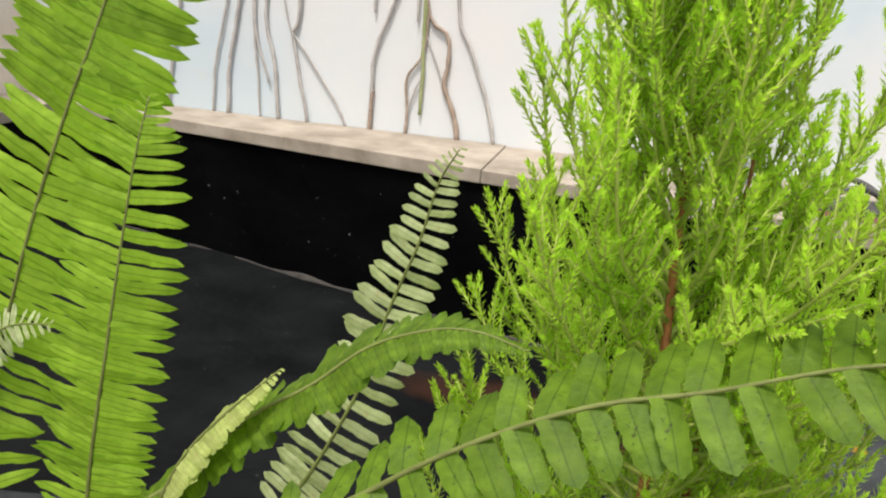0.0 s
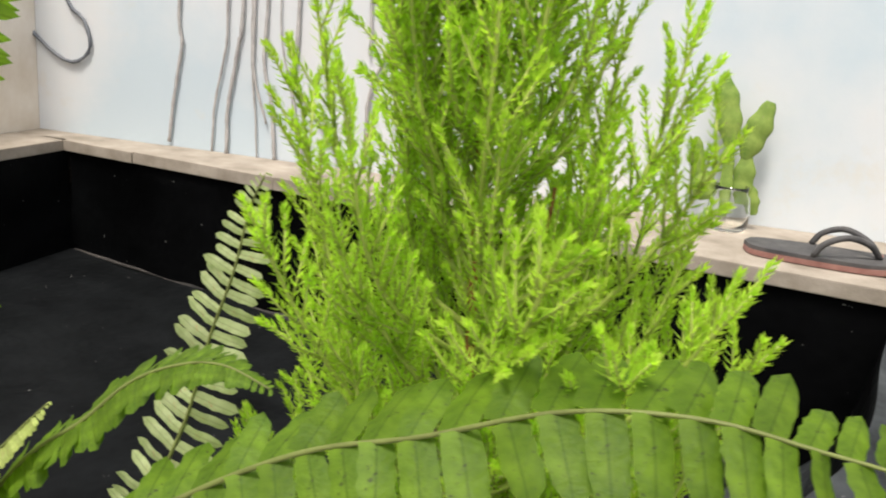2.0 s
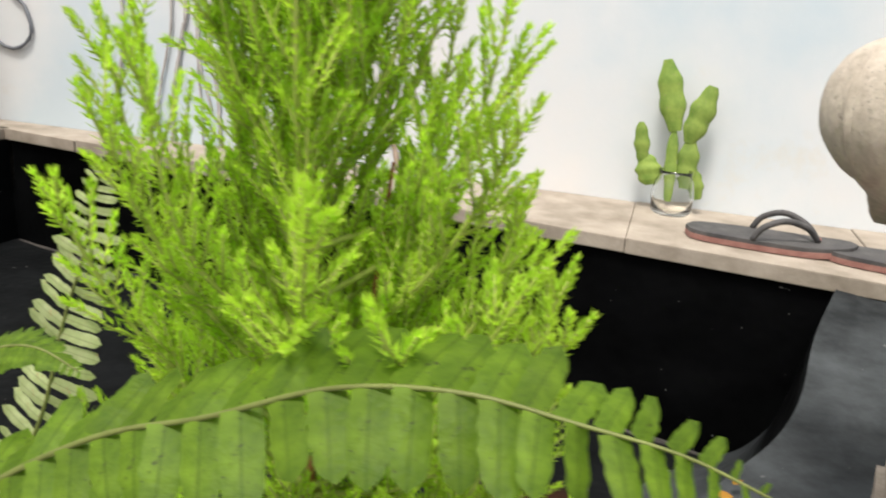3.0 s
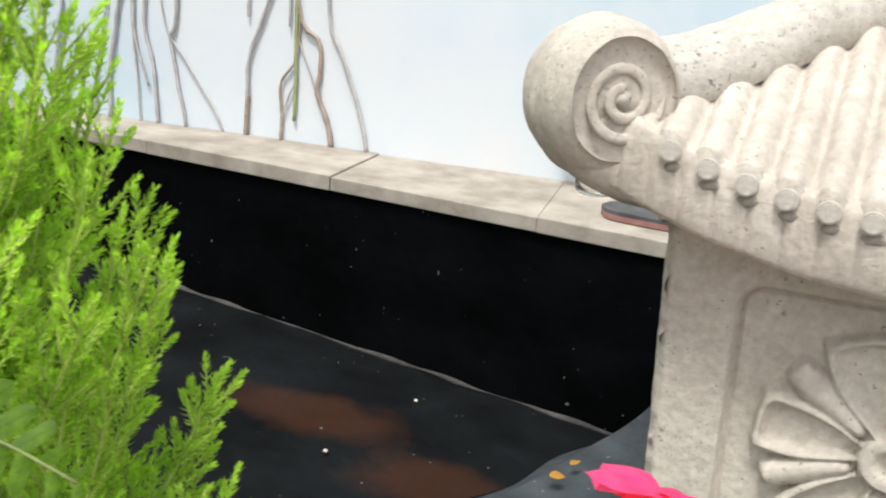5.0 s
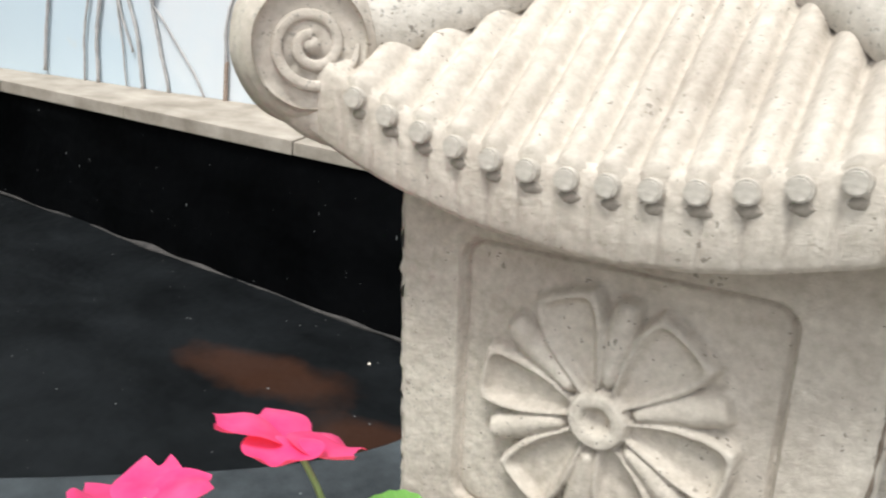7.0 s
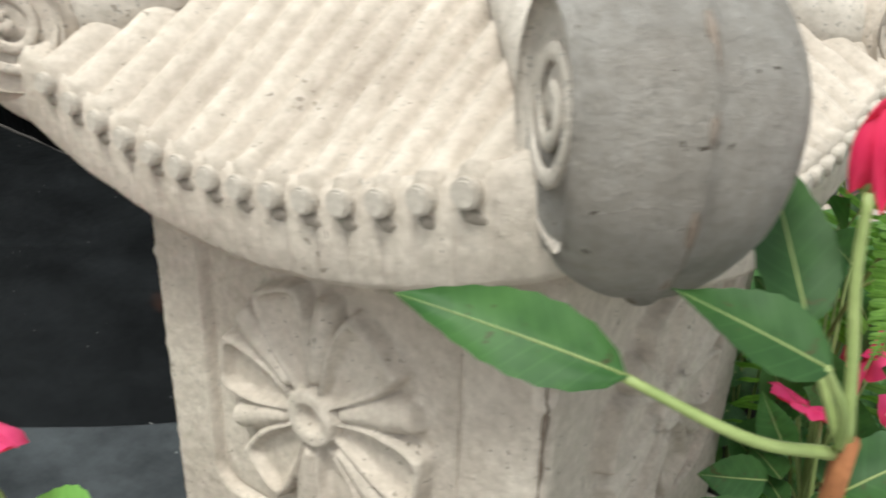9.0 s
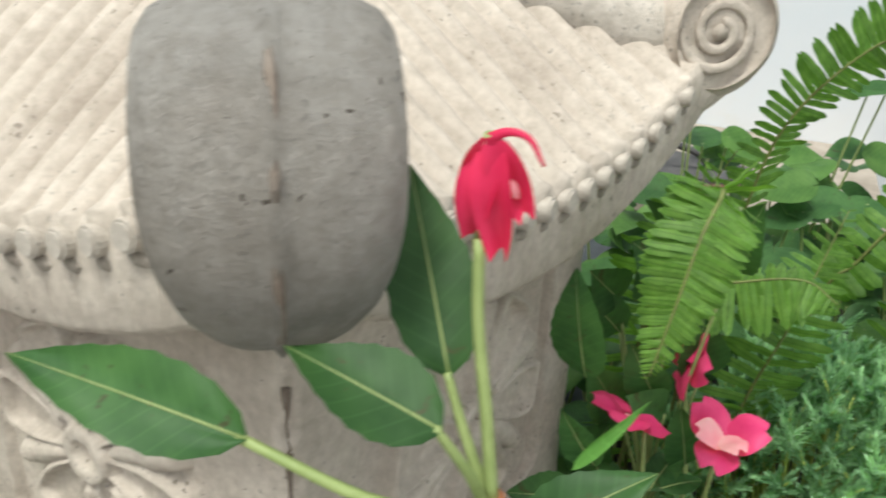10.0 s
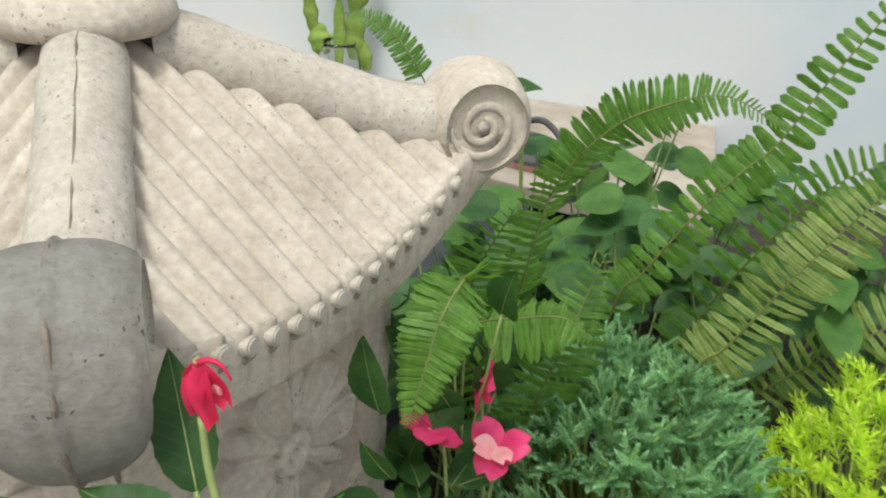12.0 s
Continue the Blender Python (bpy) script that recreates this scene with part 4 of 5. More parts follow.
def mound(name, label, centre, rx, ry, h, shoots, material, nlen, nwid, twig_len, per, step, spread, seed, category, side=4):
    """A low cushion of needle shoots."""
    rnd = random.Random(seed)
    c = Vector(centre)
    root = thing(name, c.x, c.y, c.z, label, category)
    tv, tf = [], []
    for i in range(shoots):
        u = (i + 0.5) / shoots
        r = math.sqrt(u)
        az = i * 2.39996
        x, y = math.cos(az) * r, math.sin(az) * r
        top = h * math.sqrt(max(0.04, 1 - (x * x + y * y) * 0.92)) * (1 + 0.16 * noise.noise(Vector((x * 2.5, y * 2.5, seed))))
        p = Vector((x * rx, y * ry, top * rnd.uniform(0.72, 1.0)))
        d = Vector((x * 0.8 + rnd.uniform(-0.5, 0.5), y * 0.8 + rnd.uniform(-0.5, 0.5), 0.9)).normalized()
        nv, nf = [], []
        ln = twig_len * rnd.uniform(0.7, 1.2)
        a, b = p - d * ln * 0.6, p + d * ln * 0.5
        tube([Vector((p.x * 0.5, p.y * 0.5, 0)), a, b], [0.0012, 0.0008, 0.0005], 3, tv, tf)
        needles(nv, nf, a, b, nlen, nwid, per, step, spread, rnd)
        for k in range(side):
            w = rnd.uniform(0.2, 0.85)
            o = Vector((rnd.uniform(-1, 1), rnd.uniform(-1, 1), rnd.uniform(-0.2, 0.6))).normalized()
            q = a + (b - a) * w
            e = q + (d * 0.7 + o * 0.75).normalized() * ln * rnd.uniform(0.3, 0.55)
            needles(nv, nf, q, e, nlen * 0.9, nwid, per, step, spread, rnd)
        tagged(part("shoot", mesh_of("shoot", nv, nf, material), root), kind="stuff")
    tagged(part("twig", mesh_of("twig", tv, tf, M_TWIG), root), kind="stuff")
    return root


mound("blue_green_shrub", "low cushion shrub with dense blue-green needles", (0.785, 0.635, 0.675), 0.115, 0.125, 0.190, 250, M_BLUE, 0.0080, 0.00085, 0.040, 4, 0.0026, 0.66, 21, "shrub", 7)
mound("chartreuse_stonecrop", "mat of bright yellow-green needle-leaved stonecrop", (0.99, 0.66, 0.675), 0.105, 0.13, 0.20, 150, M_SEDUM, 0.013, 0.0011, 0.030, 4, 0.0042, 0.95, 22, "stonecrop", 2)


# ---- broad leaves and flowers ----
def leaf_mesh(name, material, length, width, point=1.4, fold=0.25, curl=0.2, teeth=0.0, heart=0.0, seed=0):
    """A leaf along +x from its stalk, upper side +z."""
    nx, ny = 16, 4
    verts, faces = [], []
    for i in range(nx + 1):
        u = i / nx
        w = width * 0.5 * (math.sin(math.pi * u ** (0.75 if point > 1 else 0.6)) ** 0.85) * (1 - 0.25 * u * (point - 1))
        w = max(w, width * 0.012)
        for j in range(-ny, ny + 1):
            s = j / ny
            y = s * w * (1 + (teeth * (1 if i % 2 else -1) if abs(j) == ny else 0))
            x = u * length - heart * length * 0.20 * abs(s) ** 1.2 * (1 - u) ** 2
            vein = 0.012 * length * math.sin(u * 24 - abs(s) * 4.0) * abs(s) * (1 - abs(s)) * 1.6
            z = fold * abs(y) - curl * length * u * u + vein + 0.03 * length * math.sin(u * 5 + s * 2 + seed) * abs(s)
            verts.append((x, y, z))
    k = 2 * ny + 1
    for i in range(nx):
        for j in range(k - 1):
            faces.append((i * k + j, (i + 1) * k + j, (i + 1) * k + j + 1, i * k + j + 1))
    return mesh_of(name, verts, faces, material)


def aim(base, tip, up=(0, 0, 1)):
    """A pose at base whose x axis runs to tip."""
    b, t = Vector(base), Vector(tip)
    x = (t - b).normalized()
    y = Vector(up).cross(x).normalized()
    z = x.cross(y)
    return Matrix(((x.x, y.x, z.x, b.x), (x.y, y.y, z.y, b.y), (x.z, y.z, z.z, b.z), (0, 0, 0, 1)))


def stalk(parent, pts, r0, r1, material=None, name="stalk"):
    line = spline(pts, 14)
    v, f = tube(line, [r0 + (r1 - r0) * i / 13 for i in range(14)], 7)
    return part(name, mesh_of(name, v, f, material or M_STEM), parent)


def leaf_to(parent, base, tip, width, material, up=(0, 0, 1), teeth=0.03, point=1.5, fold=0.2, curl=0.15, heart=0.0, seed=0, name="leaf", label=""):
    ln = (Vector(tip) - Vector(base)).length
    if teeth and ln > 0.03:
        v, f = tube([Vector((ln * u / 9, 0, -curl * ln * (u / 9) ** 2 + 0.0001)) for u in range(10)], [0.00038 * (1 - 0.8 * u / 9) for u in range(10)], 5)
        part("midrib", mesh_of("midrib", v, f, M_STEM), parent, m=aim(base, tip, up))
    return part(name, leaf_mesh(name, material, ln, width, point, fold, curl, teeth, heart, seed), parent, label, m=aim(base, tip, up))


def petal_mesh(material, length, width, seed, cup=0.15):
    rnd = random.Random(seed)
    nx, ny = 9, 4
    verts, faces = [], []
    for i in range(nx + 1):
        u = i / nx
        w = width * 0.5 * math.sin(math.pi * (0.06 + 0.86 * u ** 0.8)) ** 0.7
        for j in range(-ny, ny + 1):
            s = j / ny
            notch = 0.10 * length * (1 - abs(s)) * max(0, u - 0.8) / 0.2
            verts.append((u * length - notch, s * w, cup * length * (u * u * 0.4 - 0.5 * u * u) + 0.07 * length * math.sin(s * 3 + seed) * u + 0.05 * length * math.cos(u * 6 + seed)))
    k = 2 * ny + 1
    for i in range(nx):
        for j in range(k - 1):
            faces.append((i * k + j, (i + 1) * k + j, (i + 1) * k + j + 1, i * k + j + 1))
    return mesh_of("petal", verts, faces, material)


def flower(parent, centre, facing, size, material, petals=5, tilt=12, seed=0, label="pink five-petalled flower"):
    """A flat flower; facing: the way its face looks."""
    z = Vector(facing).normalized()
    x = z.orthogonal().normalized()
    y = z.cross(x)
    c = Vector(centre)
    m = Matrix(((x.x, y.x, z.x, c.x), (x.y, y.y, z.y, c.y), (x.z, y.z, z.z, c.z), (0, 0, 0, 1)))
    v, f = tube([Vector((0, 0, -0.003)), Vector((0, 0, 0.0012))], [0.0014, 0.0018], 8)
    head = part("flower", mesh_of("flower_centre", v, f, M_PALEPINK), parent, label, m=m)
    for k in range(petals):
        part("petal", petal_mesh(material, size * 0.5, size * 0.52, seed + k), head, m=pose(0, 0, 0.0006 * k, 0, 0, 360 / petals * k + seed * 13) @ pose(0.0008, 0, 0, 6 * math.sin(k * 2.1 + seed), -tilt + 9 * math.sin(k * 1.7 + seed), 0))
    return head


# impatiens beside the near corner of the lantern
imp = thing("impatiens", 0, 0, 0, "red-flowered impatiens with broad toothed leaves by the lantern", "impatiens")
stalk(imp, [(0.665, 0.36, 0.67), (0.664, 0.335, 0.80), (0.662, 0.312, 0.91), (0.6605, 0.298, 0.994)], 0.0036, 0.0026, M_BARK, "main_stem")
stalk(imp, [(0.6605, 0.298, 0.992), (0.657, 0.300, 1.012), (0.653, 0.302, 1.032), (0.6515, 0.3033, 1.049)], 0.0015, 0.0012)
stalk(imp, [(0.658, 0.297, 0.990), (0.640, 0.284, 0.996), (0.611, 0.279, 1.006)], 0.0017, 0.0012, None, "leaf_stalk")
leaf_to(imp, (0.6135, 0.279, 1.0062), (0.559, 0.2705, 1.0181), 0.0205, M_LEAF, up=(0.15, -0.62, 0.75), curl=0.10, seed=1)
stalk(imp, [(0.659, 0.297, 0.992), (0.657, 0.290, 1.005), (0.651, 0.286, 1.0165)], 0.0014, 0.001, None, "leaf_stalk")
leaf_to(imp, (0.6525, 0.2862, 1.0160), (0.619, 0.2852, 1.0274), 0.020, M_LEAF_DEEP, up=(0.3, -0.45, 1), curl=0.05, seed=2)
stalk(imp, [(0.659, 0.299, 0.992), (0.652, 0.301, 1.006), (0.6465, 0.304, 1.017)], 0.0014, 0.001, None, "leaf_stalk")
leaf_to(imp, (0.647, 0.304, 1.016), (0.6274, 0.325, 1.0534), 0.021, M_LEAF_DEEP, up=(0.6, -1, 0.1), curl=0.02, seed=3)
leaf_to(imp, (0.664, 0.312, 0.97), (0.690, 0.325, 0.992), 0.018, M_LEAF, up=(0.0, -0.5, 1), seed=4)
leaf_to(imp, (0.663, 0.300, 0.965), (0.642, 0.262, 0.972), 0.030, M_LEAF_DEEP, up=(0, -0.1, 1), seed=5)
leaf_to(imp, (0.664, 0.315, 0.955), (0.700, 0.325, 0.965), 0.024, M_LEAF_LIGHT, up=(0, -0.4, 1), seed=6)
leaf_to(imp, (0.663, 0.318, 0.94), (0.62, 0.315, 0.945), 0.026, M_LEAF, up=(0, -0.5, 1), seed=7)
leaf_to(imp, (0.665, 0.32, 0.93), (0.705, 0.345, 0.925), 0.026, M_LEAF, up=(0, -0.4, 1), seed=8)
leaf_to(imp, (0.672, 0.325, 0.985), (0.686, 0.326, 1.006), 0.0035, M_LEAF_LIGHT, up=(0, -1, 0.3), teeth=0, seed=9)
# wilting hanging bloom with its curved spur
bloom = part("flower", mesh_of("calyx", *tube(spline([(0.6509, 0.3050, 1.0480), (0.6519, 0.3055, 1.0600), (0.6519, 0.3035, 1.0700)], 8), [0.0012, 0.0012, 0.0012, 0.0012, 0.0013, 0.0015, 0.0016, 0.0012], 8), M_STEM), imp, "wilting crimson flower with a curved spur")
for k, (tx, ty, tz, wd, mt) in enumerate(((0.6487, 0.3020, 1.0475, 0.0085, M_RED), (0.6559, 0.3010, 1.0455, 0.0080, M_RED), (0.6604, 0.3040, 1.0540, 0.0075, M_RED), (0.6481, 0.3050, 1.0515, 0.0075, M_RED), (0.6574, 0.3050, 1.0570, 0.006, M_PALEPINK))):
    ln = (Vector((tx, ty, tz)) - Vector((0.6519, 0.3030, 1.0695))).length
    part("petal", petal_mesh(mt, ln, wd, k + 3, 0.5), bloom, m=aim((0.6519, 0.3030, 1.0695), (tx, ty, tz), (-0.2 + 0.2 * k, -1, 0.3)))
v, f = tube(spline([(0.6519, 0.3035, 1.0690), (0.6554, 0.3035, 1.0708), (0.6594, 0.3035, 1.0700), (0.6624, 0.3035, 1.0655)], 12), [0.0012 * (1 - 0.7 * i / 11) for i in range(12)], 6)
part("spur", mesh_of("spur", v, f, M_RED), bloom)

# pink impatiens between lantern and conifer
pk = thing("impatiens", 0.39, 0.30, 0.68, "pink-flowered impatiens in front of the pond bank", "impatiens")
pk.matrix_basis = Matrix()
stalk(pk, [(0.40, 0.31, 0.67), (0.398, 0.30, 0.80), (0.386, 0.288, 0.87), (0.375, 0.281, 0.902)], 0.0018, 0.0011)
flower(pk, (0.374, 0.279, 0.9025), (0.0, 0.33, 1), 0.056, M_PINK, 5, 4, 2)
stalk(pk, [(0.395, 0.31, 0.67), (0.36, 0.285, 0.78), (0.333, 0.268, 0.855), (0.322, 0.262, 0.872)], 0.0018, 0.0011)
flower(pk, (0.320, 0.261, 0.868), (-0.1, 0.1, 1), 0.055, M_PINK, 5, 8, 5)
for k, (b, t, w) in enumerate((((0.402, 0.30, 0.80), (0.440, 0.270, 0.835), 0.026), ((0.398, 0.30, 0.79), (0.365, 0.262, 0.815), 0.026), ((0.40, 0.30, 0.77), (0.43, 0.25, 0.775), 0.03), ((0.398, 0.302, 0.75), (0.35, 0.27, 0.76), 0.03))):
    leaf_to(pk, b, t, w, M_LEAF_LIGHT if k % 2 else M_LEAF, up=(0, -0.3, 1), seed=k)
stalk(pk, [(0.40, 0.31, 0.68), (0.405, 0.305, 0.80), (0.428, 0.292, 0.874)], 0.0014, 0.001, None, "leaf_stalk")
leaf_to(pk, (0.430, 0.291, 0.876), (0.381, 0.287, 0.868), 0.026, M_LEAF_LIGHT, up=(0, -0.35, 1), seed=9)

# pink impatiens behind, under the eastern fern
pk2 = thing("impatiens", 0, 0, 0, "pink-flowered impatiens under the fern beside the lantern", "impatiens")
stalk(pk2, [(0.69, 0.53, 0.67), (0.686, 0.525, 0.76), (0.675, 0.525, 0.862)], 0.0018, 0.0012)
flower(pk2, (0.666, 0.526, 0.866), (0.2, 0.25, 1), 0.042, M_PINK, 5, 4, 1)
stalk(pk2, [(0.69, 0.54, 0.67), (0.70, 0.545, 0.80), (0.688, 0.564, 0.876)], 0.0018, 0.0012)
flower(pk2, (0.687, 0.5635, 0.8846), (0.85, 0.35, -0.15), 0.042, M_PINK, 5, 5, 4)
stalk(pk2, [(0.70, 0.53, 0.67), (0.706, 0.525, 0.76), (0.710, 0.510, 0.870)], 0.0018, 0.0012)
f3 = flower(pk2, (0.7112, 0.5087, 0.879), (0.10, -0.5, 0.85), 0.040, M_PINK, 3, 24, 7, "pink flower with a pale heart")
part("petal", petal_mesh(M_PALEPINK, 0.016, 0.015, 9), f3, m=pose(0, 0, 0.003, 0, -30, 150))
part("petal", petal_mesh(M_PALEPINK, 0.014, 0.013, 8), f3, m=pose(0, 0, 0.004, 0, -35, 260))
rnd = random.Random(5)
for k in range(26):
    a = rnd.uniform(0, 6.28)
    r = rnd.uniform(0.01, 0.05)
    b = Vector((0.675 + math.cos(a) * r * 0.6, 0.50 + math.sin(a) * r * 0.6, rnd.uniform(0.73, 0.835)))
    t = b + Vector((math.cos(a) * 0.034, math.sin(a) * 0.034, rnd.uniform(-0.008, 0.016)))
    leaf_to(pk2, b, t, rnd.uniform(0.016, 0.023), M_LEAF_LIGHT if k % 3 == 0 else M_LEAF, up=(math.cos(a) * 0.2, math.sin(a) * 0.2 - 0.3, 1), seed=k)
for k, (b, t, w) in enumerate((((0.650, 0.475, 0.915), (0.640, 0.462, 0.965), 0.026), ((0.655, 0.465, 0.86), (0.628, 0.45, 0.862), 0.024), ((0.66, 0.47, 0.875), (0.645, 0.455, 0.905), 0.018), ((0.665, 0.47, 0.84), (0.69, 0.45, 0.825), 0.024))):
    leaf_to(pk2, b, t, w, M_LEAF, up=(-0.2, -1, 0.4), seed=40 + k)

rnd = random.Random(61)
for k in range(16):
    b = Vector((rnd.uniform(0.638, 0.70), rnd.uniform(0.53, 0.58), rnd.uniform(0.80, 0.95)))
    t = b + Vector((rnd.uniform(-0.02, 0.02), -0.02, rnd.uniform(0.015, 0.045)))
    stalk(pk2, [(0.685, 0.55, 0.69), (0.68, 0.56, 0.78), tuple(b)], 0.0014, 0.0008)
    leaf_to(pk2, b, t, rnd.uniform(0.022, 0.032), M_LEAF, up=(rnd.uniform(-0.3, 0.3), -0.8, 0.6), seed=60 + k)

# eastern fern
fern2 = thing("sword_fern", 0, 0, 0, "fresh green fern arching beside the lantern", "fern")
frond(fern2, [(0.655, 0.60, 0.69), (0.668, 0.56, 0.88), (0.687, 0.50, 0.990), (0.690, 0.462, 1.010), (0.6865, 0.446, 1.000), (0.683, 0.437, 0.977), (0.6787, 0.430, 0.9505)], 0.0180, 58, (0.1, -1, 0.3), MID, lean=10, taper=0.70, seed=31, start=0.40)
frond(fern2, [(0.69, 0.62, 0.69), (0.66, 0.585, 0.86), (0.679, 0.572, 0.917), (0.706, 0.57, 0.931), (0.733, 0.57, 0.938), (0.75, 0.568, 0.930)], 0.027, 28, (0.1, -0.45, 1), MID, lean=0, taper=0.65, seed=32, start=0.25, droop=0.55)
frond(fern2, [(0.68, 0.66, 0.69), (0.685, 0.645, 0.86), (0.696, 0.64, 0.915), (0.709, 0.64, 0.988), (0.737, 0.64, 1.033), (0.768, 0.64, 1.055), (0.802, 0.64, 1.066), (0.838, 0.64, 1.052)], 0.023, 78, (0.75, -0.55, 0.55), SLIM_DARK, lean=12, taper=0.55, seed=33, start=0.15)
frond(fern2, [(0.74, 0.75, 0.69), (0.76, 0.742, 0.849), (0.777, 0.74, 0.885), (0.802, 0.74, 0.934), (0.829, 0.74, 0.978), (0.850, 0.74, 1.006), (0.869, 0.74, 1.049), (0.890, 0.74, 1.093), (0.91, 0.74, 1.13)], 0.0215, 44, (-0.1, -0.85, 0.5), ROUND, lean=0, taper=0.7, seed=34, start=0.12)
frond(fern2, [(0.80, 0.71, 0.69), (0.828, 0.70, 0.827), (0.847, 0.70, 0.858), (0.873, 0.70, 0.913), (0.893, 0.70, 0.953), (0.914, 0.70, 0.991), (0.94, 0.70, 1.03)], 0.028, 42, (0.1, -0.9, 0.5), OLIVE, lean=6, taper=0.65, seed=35, start=0.1)
frond(fern2, [(0.79, 0.82, 0.69), (0.816, 0.80, 0.777), (0.848, 0.80, 0.855), (0.879, 0.80, 0.915), (0.903, 0.80, 0.954), (0.932, 0.80, 0.980), (0.97, 0.80, 0.995)], 0.029, 30, (0.1, -0.8, 0.5), DARK, lean=6, taper=0.65, seed=36, start=0.1)
frond(fern2, [(0.75, 0.66, 0.69), (0.72, 0.60, 0.82), (0.735, 0.60, 0.90), (0.75, 0.62, 0.96)], 0.030, 30, (0.4, -0.8, 0.4), DARK, lean=6, taper=0.6, seed=37)
frond(fern2, [(0.66, 0.68, 0.69), (0.655, 0.64, 0.83), (0.665, 0.62, 0.92), (0.69, 0.61, 0.985)], 0.030, 30, (0.4, -0.8, 0.4), DARK, lean=6, taper=0.6, seed=38)
frond(fern2, [(0.86, 0.82, 0.69), (0.93, 0.79, 0.80), (1.00, 0.78, 0.88), (1.06, 0.78, 0.92)], 0.030, 38, (0.1, -0.8, 0.6), OLIVE, lean=6, taper=0.6, seed=39)

frond(fern2, [(0.64, 0.80, 0.69), (0.60, 0.84, 0.86), (0.568, 0.85, 0.955), (0.549, 0.85, 0.993), (0.529, 0.85, 1.016), (0.507, 0.85, 1.028), (0.480, 0.85, 1.031)], 0.016, 46, (0.5, -0.75, 0.5), SLIM_DARK, lean=12, taper=0.6, seed=40, start=0.45)

# round-leaved plants filling the bed in front of the wall
rnd = random.Random(77)
SPOTS = [(0.66, 0.93), (0.745, 0.98), (0.83, 1.03), (0.915, 0.87), (1.0, 0.92), (1.085, 0.97), (1.17, 0.81), (0.70, 0.80), (0.79, 0.86), (0.62, 0.84), (0.87, 0.93), (0.645, 0.725), (0.585, 0.775)]
for g, (cx, cy) in enumerate(SPOTS):
    plant = thing("round_leaved_plant", cx, cy, 0.67, "leafy plant with glossy rounded green leaves", "plant", "plants before the wall")
    for k in range(26):
        a = rnd.uniform(0, 6.28)
        r = rnd.uniform(0.01, 0.085)
        hgt = rnd.uniform(0.08, 0.255) - 0.5 * r
        b = Vector((math.cos(a) * r, math.sin(a) * r, hgt))
        d = Vector((math.cos(a), math.sin(a), rnd.uniform(-0.5, 0.25))) * rnd.uniform(0.028, 0.046)
        leaf_to(plant, b, b + d, d.length * rnd.uniform(0.75, 1.0), (M_LEAF, M_LEAF_MID, M_LEAF_MID, M_LEAF)[k % 4], up=(0, -0.55, 1), teeth=0.0, point=0.9, fold=0.1, curl=0.15, heart=1.0, seed=k)
        if k % 2 == 0:
            stalk(plant, [(b.x * 0.3, b.y * 0.3, 0.0), (b.x * 0.7, b.y * 0.7, hgt * 0.6), b], 0.0013, 0.001)
    if g in (0, 1, 3):
        for q in range(2):
            top = Vector((rnd.uniform(-0.03, 0.05), rnd.uniform(-0.05, 0.0), rnd.uniform(0.27, 0.31)))
            stalk(plant, [(0, 0, 0), top * 0.6, top], 0.0012, 0.0009)
            leaf_to(plant, top - Vector((0.016, 0, 0.003)), top + Vector((0.016, 0, 0.004)), 0.024, M_LEAF, up=(0, -0.4, 1), teeth=0, point=0.9, heart=0.3, seed=q)

# ---- things on the ledge ----
def slipper(x, y, z, turn, mirror=1):
    root = thing("flip_flop", 0, 0, 0, "worn black flip-flop with a red-edged sole on the ledge", "slipper", "pair of flip-flops", m=pose(x, y, z, 0, 0, turn))

    def outline(u):
        return 0.036 + 0.013 * math.sin(u * math.pi * 1.15 + 0.1) - 0.004 * math.sin(u * 6.0)
    for name, z0, z1, mt, grow in (("sole", 0.0, 0.008, M_REDRUBBER, 0.001), ("footbed", 0.008, 0.014, M_RUBBER, 0.0)):
        n = 30
        ring = []
        for i in range(n + 1):
            u = i / n
            ring.append((u, (outline(u) + grow) * math.sqrt(max(0.0, 1 - (2 * u - 1) ** 8))))
        pts = [(u, w) for u, w in ring] + [(u, -w) for u, w in reversed(ring[1:-1])]
        vs, fs = [], []
        for zz in (z0, z1):
            for u, w in pts:
                vs.append(((u - 0.5) * 0.245, w * mirror, zz + 0.006 * max(0, u - 0.75) / 0.25))
        k = len(pts)
        fs = [(i, (i + 1) % k, k + (i + 1) % k, k + i) for i in range(k)] + [tuple(range(k))[::-1], tuple(range(k, 2 * k))]
        part(name, mesh_of(name, vs, fs, mt, False), root)
    for sg in (-1, 1):
        line = spline([(0.068, 0.0, 0.016), (0.05, sg * 0.013, 0.036), (0.018, sg * 0.032, 0.046), (-0.012, sg * 0.041, 0.034), (-0.025, sg * 0.043, 0.014)], 18)
        v, f = tube(line, 0.0048, 8)
        part("strap", mesh_of("strap", v, f, M_RUBBER), root, "black rubber strap")
    v, f = tube([Vector((0.068, 0, 0.012)), Vector((0.068, 0, 0.022))], 0.004, 8)
    part("toe_post", mesh_of("toe_post", v, f, M_REDRUBBER), root)
    return root


slipper(0.392, 1.285, 0.760, -4)
slipper(0.590, 1.245, 0.760, -10, -1)

